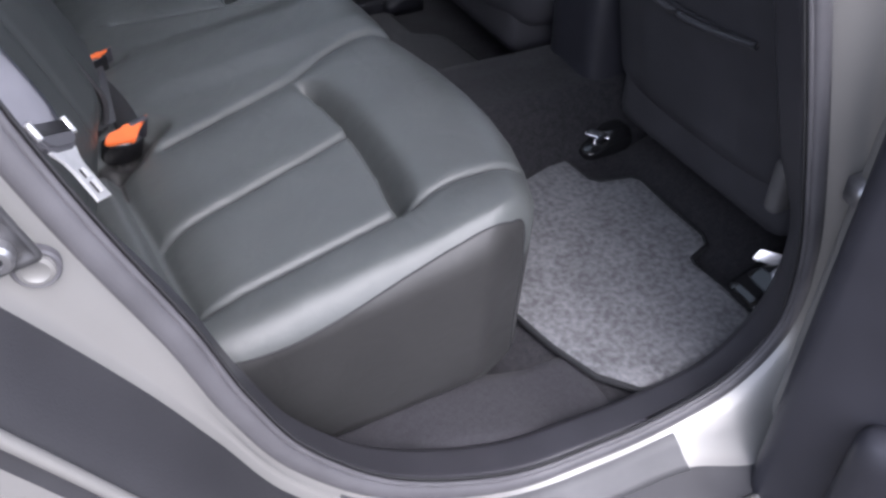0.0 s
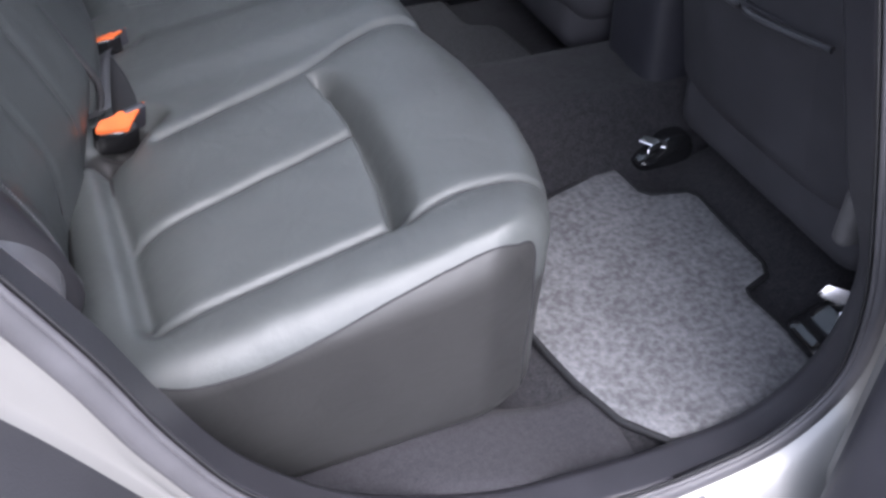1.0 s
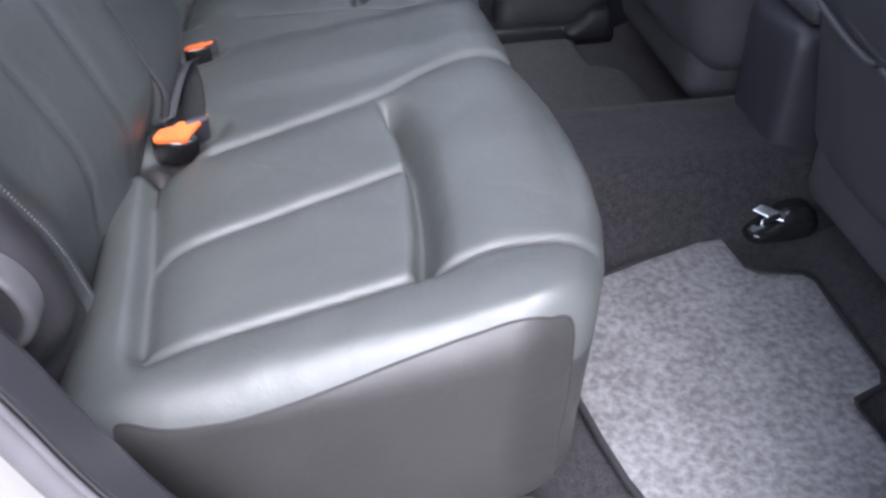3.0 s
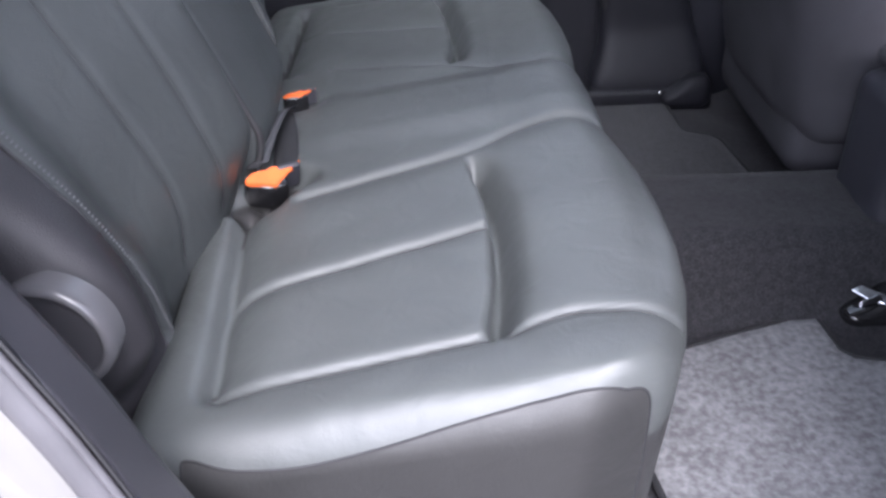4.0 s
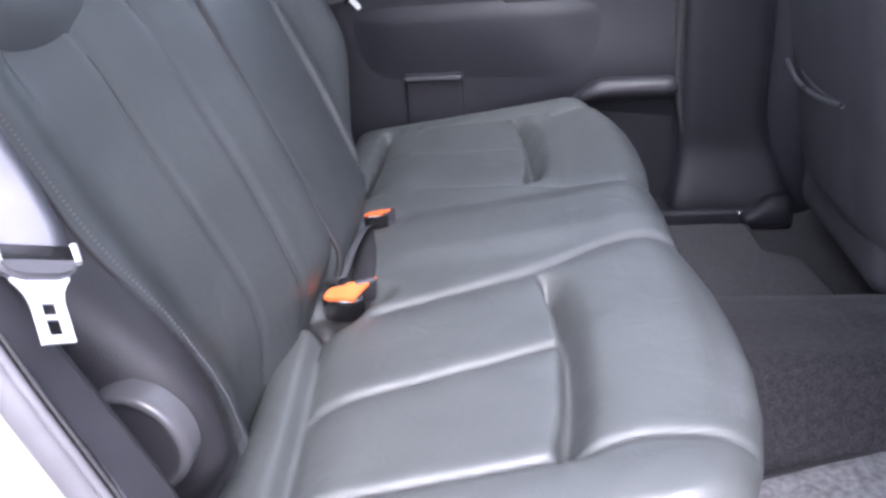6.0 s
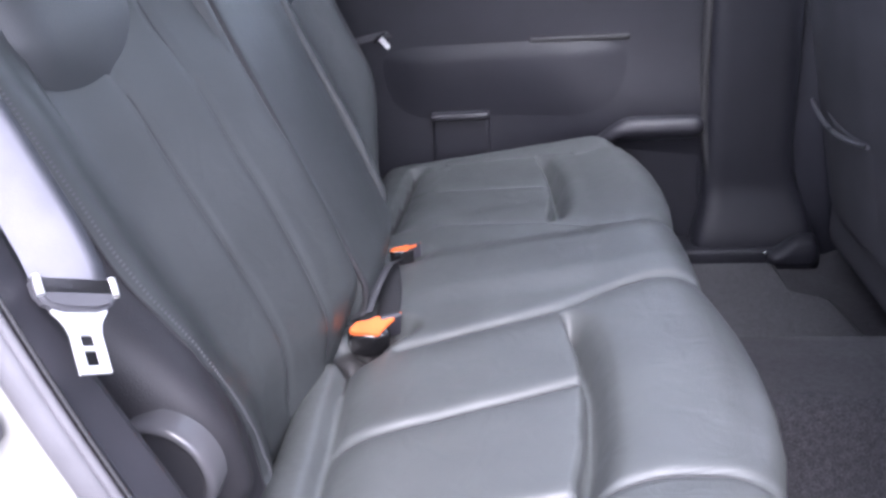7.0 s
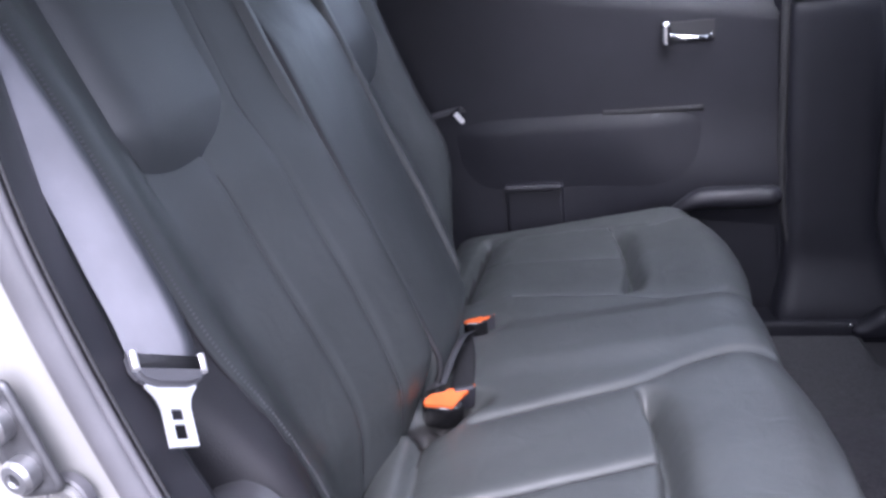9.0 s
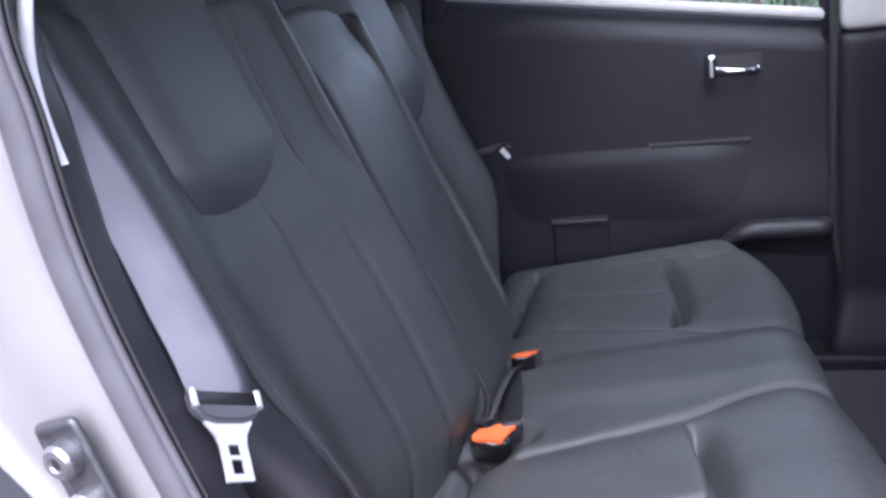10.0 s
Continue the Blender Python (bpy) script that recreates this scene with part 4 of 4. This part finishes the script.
    bmesh.ops.translate(bl, verts=[e for e in raised if isinstance(e, bmesh.types.BMVert)], vec=(0, 0.0026, 0))
    bmesh.ops.recalc_face_normals(bl, faces=bl.faces)
    part("blade", moved(bl, m), STEEL, b, "bright steel tongue with two slots", False)


def build_buckle(at, size, tilt, label, flat=1.0):
    b = thing("seat_belt_buckle", (at[0] + 0.03, at[1] + 0.015, at[2] - 0.07), label, "seat belt buckle", "rear seat belt buckles")
    ex = Vector((0.90, 0.43, 0.0)).normalized()
    n = Vector((0.10, -math.sin(tilt), math.cos(tilt)))
    ez = (n - ex * n.dot(ex)).normalized()
    ey = ez.cross(ex)
    m = Matrix(((ex[0], ey[0], ez[0], at[0]), (ex[1], ey[1], ez[1], at[1]), (ex[2], ey[2], ez[2], at[2]), (0, 0, 0, 1))) @ Matrix.Diagonal((size, size * flat, size * (0.4 + 0.6 * flat), 1))
    shape = [(0.0, 0.0), (0.013, 0.013), (0.034, 0.012), (0.039, 0.016), (0.048, 0.015), (0.052, 0.010), (0.079, 0.016), (0.080, 0.013), (0.058, -0.002), (0.038, -0.022), (0.003, -0.006)]
    part("release_button", moved(solid(shape, 0.010, 2, -0.010, 0.0016, 2), m), BUTTON, b, "orange release button")
    v, f = rounded_box((0.001, -0.023, -0.062), (0.056, 0.012, -0.006), 0.008, 0.004)
    v[:, 1] += 0.014 * ramp01(-v[:, 0], -0.034, -0.001) * (v[:, 1] < 0) 
    part_data("housing", [m @ Vector(p) for p in v], f, PLASTIC_GLOSS, b, "black plastic buckle housing")
    v, f = rounded_box((0.046, 0.004, -0.050), (0.078, 0.016, 0.002), 0.005, 0.004)
    part_data("guard", [m @ Vector(p) for p in v], f, PLASTIC_DARK, b)
    stalk = spline([m @ Vector((0.026, 0, -0.05)), m @ Vector((0.02, 0.01, -0.08)), m @ Vector((-0.02, 0.01, -0.11))], 12)
    v, f = tube(stalk, 0.017, 8, squash=(1, 0.25))
    part_data("stalk", v, f, WEB, b)


def build_far_belt():
    b = thing("seat_belt", (-0.50, 1.34, 0.60), "black seat belt with steel tongue beside the far door", "seat belt")
    mid = spline([(-0.462, 1.322, 0.608), (-0.485, 1.322, 0.606), (-0.52, 1.318, 0.600), (-0.57, 1.316, 0.590)], 24)
    w = np.array([-0.45, -0.30, 0.75])
    rows = [mid + s * 0.0090 * w + n * np.array([-0.2, -0.9, 0.1]) for s, n in ((-1, 0), (0, 0.001), (1, 0), (0, -0.001))]
    v, f = loft(rows + [rows[0]])
    part_data("webbing", v, f, CLOTH, b, "black woven webbing")
    m = pose(-0.474, 1.314, 0.592, -25, -40, 10)
    part("tongue_cover", moved(box((-0.018, -0.004, 0.012), (0.018, 0.004, 0.020), 0.003, 3), m), DOOR_TRIM, b)
    part("blade", moved(solid([(-0.006, 0.013), (0.006, 0.013), (0.0055, -0.012), (0.003, -0.016), (-0.003, -0.016), (-0.0055, -0.012)], 0.003, 1, -0.0015, 0.0006), m), STEEL, b, "bright steel tongue", False)


build_belt()
build_far_belt()
build_buckle((-0.391, 0.508, 0.346), 0.98, 0.45, "black buckle with orange button between the seat cushions", 0.82)
build_buckle((-0.388, 0.788, 0.341), 0.70, 0.05, "black buckle with orange button at the centre seat", 0.55)


def build_buckle_strap():
    """The webbing strap that holds the far buckle, lying along the bite line."""
    s = thing("buckle_strap", (-0.41, 0.66, 0.33), "grey webbing strap lying along the seat crease", "strap")
    p = spline([(-0.384, 0.555, 0.342), (-0.379, 0.62, 0.354), (-0.375, 0.70, 0.352), (-0.374, 0.77, 0.328)], 20)
    rows = [p + a * (0.018 - 0.005 * np.linspace(0, 1, 20)[:, None]) * np.array([0.92, -0.05, 0.40]) + t * np.array([-0.4, 0, 0.9]) for a, t in ((-1, 0), (0, 0.0012), (1, 0), (0, -0.0012))]
    v, f = loft(rows + [rows[0]])
    part_data("strap", v, f, STRAP, s)
    # flat black strip laid where the hollow beside the strap is in shade
    p = spline([(-0.352, 0.575, 0.326), (-0.358, 0.63, 0.329), (-0.369, 0.70, 0.329), (-0.381, 0.775, 0.320)], 20)
    wide = (0.019 - 0.006 * np.linspace(0, 1, 20))[:, None]
    rows = [p + a * wide * np.array([1.0, 0.1, 0.06]) + t * np.array([0, 0, 1.0]) for a, t in ((-1, -0.002), (-0.8, 0.002), (0, 0.0035), (0.8, 0.002), (1, -0.002), (0, -0.004))]
    v, f = loft(rows + [rows[0]])
    part_data("hollow_shade", v, f, BINDING, s, "black strip standing for the shaded hollow beside the strap")


build_buckle_strap()


# ---- pivot cover, striker, plug, hinge ----
def build_pivot_cover():
    k = thing("backrest_pivot_cover", (-0.470, 0.12, 0.330), "round dark grey plastic pivot cover beside the backrest", "cover")
    m = pose(-0.461, 0.069, 0.424, 0, 0, -4) @ Matrix.Scale(0.925, 4)
    bm = disc_profile([(0.0, 0.038), (0.040, 0.038), (0.0475, 0.036)], 64)
    part("face", moved(bm, m), KNOB_FACE, k, "matt dark cover face")
    bm = disc_profile([(0.0475, 0.036), (0.0495, 0.0340), (0.0525, 0.0332), (0.0555, 0.0342), (0.0578, 0.037), (0.0590, 0.041), (0.0592, 0.046), (0.0580, 0.064), (0.0, 0.064)], 64)
    part("rim", moved(bm, m), KNOB, k, "smooth shiny rim")


def build_striker():
    s = thing("door_striker", (-0.480, -0.085, 0.655), "dark zinc door striker plate with two bolts on the jamb", "striker")
    m = pose(-0.473, -0.0865, 0.650, 0, -16, 0) @ pose(0, 0, 0, 0, 0, -9)
    v, f = rounded_box((-0.021, -0.004, -0.040), (0.021, 0.004, 0.040), 0.007, 0.003)
    v[:, 1] += 0.0035 * ramp01(-np.maximum(np.abs(v[:, 0]) / 0.021, np.abs(v[:, 2]) / 0.040), -0.86, -0.74) * (v[:, 1] < 0)
    part_data("plate", [m @ Vector(p) for p in v], f, STRIKER, s, "dark zinc striker plate")
    for z, r in ((0.014, 0.0125), (-0.021, 0.0120)):
        bolt = part("bolt", moved(disc_profile([(0, -0.010), (r * 0.35, -0.010), (r * 0.45, -0.0125), (r * 0.8, -0.012), (r, -0.009), (r, 0.0)], 24), m @ pose(-0.002, 0, z)), GREY_METAL, s)
        part("socket", moved(disc_profile([(0, -0.0106), (r * 0.42, -0.0106)], 6), m @ pose(-0.002, 0, z)), SEAM, bolt, "dark hexagon socket")


def build_plug():
    p = thing("jamb_plug", (-0.450, -0.085, 0.604), "round silver plug with a dark rim in the painted jamb", "plug")
    part("cap", moved(disc_profile([(0, -0.0025), (0.006, -0.003), (0.009, -0.0045), (0.0120, -0.0035), (0.0132, 0.0), (0.0135, 0.006)], 40), pose(-0.452, -0.080, 0.604, 0, 0, -5)), PAINT, p)
    part("gasket", moved(disc_profile([(0.0125, -0.001), (0.0150, -0.0022), (0.0165, -0.0005), (0.0165, 0.006)], 40), pose(-0.452, -0.080, 0.604, 0, 0, -5)), RUBBER, p, "dark rubber rim")


def build_hinge():
    h = thing("door_check", (0.35, -0.10, 0.43), "zinc door check bolted to the centre pillar", "door hinge")
    part("bracket", box((0.333, -0.125, 0.415), (0.362, -0.088, 0.452), 0.006, 3), GREY_METAL, h)
    for x, z in ((0.345, 0.440), (0.350, 0.424)):
        part("bolt", moved(disc_profile([(0, -0.010), (0.005, -0.010), (0.007, -0.006), (0.007, 0.0)], 16), pose(x, -0.122, z)), CHROME, h)


def build_pillar_strip():
    t = thing("pillar_strip", (-0.49, -0.03, 0.90), "narrow white strip along the rear pillar trim", "trim strip")
    line = spline([(-0.474, -0.035, 0.840), (-0.478, -0.035, 0.861), (-0.480, -0.035, 0.884), (-0.479, -0.035, 0.909), (-0.471, -0.035, 0.941), (-0.455, -0.03, 1.00)], 20)
    v, f = tube(line, 0.0056, 8, squash=(1, 0.6))
    part_data("strip", v, f, WHITE, t)


build_pivot_cover()
build_striker()
build_plug()
build_hinge()
build_pillar_strip()


# ---- the open rear door ----
def build_open_door():
    d = thing("open_rear_door", (0.42, -0.14, -0.04), "open rear side door with dark grey inner trim", "car door")
    m = pose(0.310, -0.130, 0, 0, 0, -70)
    v, f = rounded_box((0.0, -0.035, -0.05), (0.95, 0.05, 0.80), 0.03, 0.03)
    v[:, 2] += 0.10 * ramp01(v[:, 0], 0.35, 0.95) * ramp01(-v[:, 2], -0.4, 0.05)
    part_data("inner_trim", [m @ Vector(p) for p in v], f, PLASTIC_DARK, d, "dark grey moulded inner trim")
    v, f = rounded_box((-0.02, 0.035, -0.07), (0.97, 0.075, 0.82), 0.015, 0.03)
    part_data("outer_panel", [m @ Vector(p) for p in v], f, PAINT, d, "silver painted outer panel")
    v, f = rounded_box((0.10, -0.075, 0.02), (0.80, -0.02, 0.22), 0.03, 0.02)
    part_data("door_pocket", [m @ Vector(p) for p in v], f, PLASTIC_DARK, d)


build_open_door()


# ---- front seats ----
def rail_end(cap, m):
    top = solid([(-0.012, 0.018), (0.004, 0.022), (0.030, -0.006), (0.022, -0.016), (0.004, -0.002)], 0.003, 2, 0.014, 0.001)
    part("rail_plate", moved(top, m @ pose(0, 0, 0, 24, -16, 0)), CHROME, cap, "bright folded rail end", False)
    flange = solid([(-0.030, 0.0), (0.012, 0.0), (0.010, 0.010), (-0.026, 0.008)], 0.003, 1, -0.026, 0.001)
    part("rail_flange", moved(flange, m @ pose(0, 0, 0.002, -35, 0, 20)), CHROME, cap, "", False)


def build_front_seat(name, y0, y1, xback, label, flip):
    s = thing(name, (xback + 0.25, (y0 + y1) / 2, 0.06), label, "car seat", "front seats")
    v, f = rounded_box((0.0, y0, 0.19), (0.15, y1, 0.93), 0.045, 0.014)
    t = (v[:, 1] - (y0 + y1) / 2) / (y1 - y0) * 2
    v[:, 0] += xback - 0.20 * (v[:, 2] - 0.45) + 0.03 * np.abs(t) ** 3
    v[:, 1] -= 0.05 * t * ramp01(v[:, 2], 0.55, 0.93)
    part_data("backrest", v, f, CLOTH, s, "dark seat back")
    mid = (y0 + y1) / 2
    # unseen headrest, added to hold windscreen light off the rear backrest
    v, f = rounded_box((xback - 0.085, mid - 0.135, 0.965), (xback + 0.03, mid + 0.135, 1.155), 0.045, 0.014)
    v[:, 0] -= 0.12 * (v[:, 2] - 0.96)
    rest = part_data("headrest", v, f, CLOTH, s)
    for y in (mid - 0.06, mid + 0.06):
        v, f = tube([(xback - 0.02, y, 0.88), (xback - 0.035, y, 1.0)], 0.006, 8)
        part_data("post", v, f, STEEL, rest)
    out, inn = (y0 + 0.107, y1 - 0.09) if not flip else (y0 + 0.09, y1 - 0.107)
    v, f = rounded_box((0.004, out, 0.235), (0.012, inn, 0.452), 0.004, 0.010)
    mid = (out + inn) / 2
    v[:, 2] -= 0.014 * np.cos((v[:, 1] - mid) / (inn - out) * np.pi) * ramp01(v[:, 2], 0.40, 0.45)
    v[:, 0] += xback - 0.20 * (v[:, 2] - 0.45) - 0.010 * np.sin(np.clip((v[:, 1] - out) / (inn - out), 0, 1) * np.pi) + 0.012 * np.abs((v[:, 1] - mid) / (inn - out) * 2) ** 6
    part_data("map_pocket", v, f, CLOTH, s)
    lip = [(xback - 0.012 - 0.010 * math.sin(a * math.pi), out + a * (inn - out), 0.453 - 0.014 * math.sin(a * math.pi)) for a in np.linspace(0, 1, 24)]
    v, f = tube(lip, 0.0045, 8)
    part_data("pocket_lip", v, f, PLASTIC, s, "grey pocket edge")
    v, f = rounded_box((xback + 0.06, y0 + 0.03, 0.12), (xback + 0.56, y1 - 0.03, 0.30), 0.04, 0.03)
    part_data("seat_cushion", v, f, CLOTH, s)
    if not flip:
        v, f = rounded_box((xback - 0.016, y0 - 0.004, 0.235), (xback + 0.05, y0 + 0.024, 0.325), 0.013, 0.006)
        part_data("recliner_cover", v, f, RECLINER, s, "lighter grey recliner cover")
    for y in ((0.086, 0.566) if not flip else (2 * MID - 0.566, 2 * MID - 0.066)):
        part("rail", box((xback + 0.15, y - 0.022, 0.05), (xback + 0.55, y + 0.022, 0.085), 0.004), GREY_METAL, s)
        v, f = rounded_box((xback - 0.022, y - 0.044, 0.048), (xback + 0.095, y + 0.040, 0.108), 0.026, 0.006)
        v[:, 2] -= 0.022 * ramp01(-v[:, 0], -(xback + 0.05), -(xback - 0.005)) * ramp01(v[:, 2], 0.06, 0.108)
        if flip:
            v[:, 0] -= 0.030
            v[:, 2] += 0.016 * ramp01(v[:, 2], 0.06, 0.108)
        cap = part_data("rail_cap", v, f, DOOR_TRIM if flip else PLASTIC_GLOSS, s, "black rail end cap")
        # folded bright end of the rail standing out of the cap
        if flip:
            part("rivet", moved(disc_profile([(0, -0.005), (0.003, -0.0045), (0.0045, -0.002), (0.0045, 0.004)], 12), pose(xback - 0.054, y - 0.040, 0.092, -40, 0, 0)), CHROME, cap, "bright rivet")
        elif y < 0.3:
            rail_end(cap, pose(xback + 0.046, y + 0.020, 0.088) @ Matrix.Scale(1.35, 4))
        else:
            rail_end(cap, pose(xback + 0.006, y - 0.025, 0.090))
    return s


build_front_seat("driver_seat", 0.080, 0.600, 0.462, "dark driver seat back with a map pocket", False)
build_front_seat("passenger_seat", 0.820, 1.335, 0.392, "dark front passenger seat back with a map pocket", True)


def build_console():
    c = thing("centre_console", (0.75, MID, 0.15), "black centre console between the front seats", "console")
    v, f = rounded_box((0.52, MID - 0.080, 0.362), (0.82, MID + 0.080, 0.392), 0.013, 0.012)
    part_data("lid", v, f, CLOTH, c)
    v, f = rounded_box((0.50, MID - 0.085, 0.10), (1.20, MID + 0.085, 0.36), 0.03, 0.025)
    part_data("console_box", v, f, PLASTIC_DARK, c)


build_console()


# ---- floor mats ----
MAT_EDGE = [(0.100, 0.30), (0.118, 0.19), (0.131, 0.13), (0.157, 0.056), (0.200, 0.006), (0.235, -0.004), (0.330, 0.012), (0.436, 0.032), (0.452, 0.050), (0.448, 0.120),
            (0.441, 0.188), (0.447, 0.206), (0.492, 0.224), (0.503, 0.246), (0.504, 0.430), (0.494, 0.446), (0.432, 0.461), (0.416, 0.478), (0.409, 0.550), (0.398, 0.561),
            (0.300, 0.526), (0.190, 0.488), (0.105, 0.46)]


def build_mat(flip, label):
    edge = []
    n = len(MAT_EDGE)
    for k in range(n):
        a, b = np.array(MAT_EDGE[k]), np.array(MAT_EDGE[(k + 1) % n])
        m = max(1, int(np.linalg.norm(b - a) / 0.012))
        edge += [tuple(a + (b - a) * j / m) for j in range(m)]
    if flip:
        edge = [(x - 2 * TOE * (MID - y) - 0.015, 2 * MID - y - 0.035) for x, y in edge][::-1]
    c = np.mean(edge, 0)
    t = thing("floor_mat", (c[0], c[1], 0.05), label, "floor mat", "rear floor mats")
    rows = []
    e = np.array(edge)
    for s in (1.0, 0.985, 0.97, 0.9, 0.8, 0.65, 0.5, 0.35, 0.2, 0.08):
        p = c + (e - c) * s
        z = 0.0585 + 0.0035 * (s < 0.98) + 0.0012 * np.sin(p[:, 0] * 40) * np.sin(p[:, 1] * 33)
        rows.append(np.c_[p, z * np.ones(len(p))])
    low = np.c_[e, np.full(len(e), 0.0500)]
    v, f = loft([low] + rows, True)
    v.append(np.array([c[0], c[1], 0.062]))
    last = len(rows) * len(e)
    f += [(last + i, last + (i + 1) % len(e), len(v) - 1) for i in range(len(e))]
    part_data("carpet", v, f, SHADED_MAT if flip else MAT, t, "grey carpet pile, darkened to stand for footwell shade" if flip else "grey mottled carpet pile")
    v, f = tube(np.c_[e, np.full(len(e), 0.0575)], 0.0048, 8, True, up=(0, 0, 1))
    part_data("binding", v, f, BINDING, t, "black bound edge")


build_mat(False, "grey carpet floor mat with black bound edge and notched corners")
build_mat(True, "grey carpet floor mat in the far footwell, its shade put in the colour")
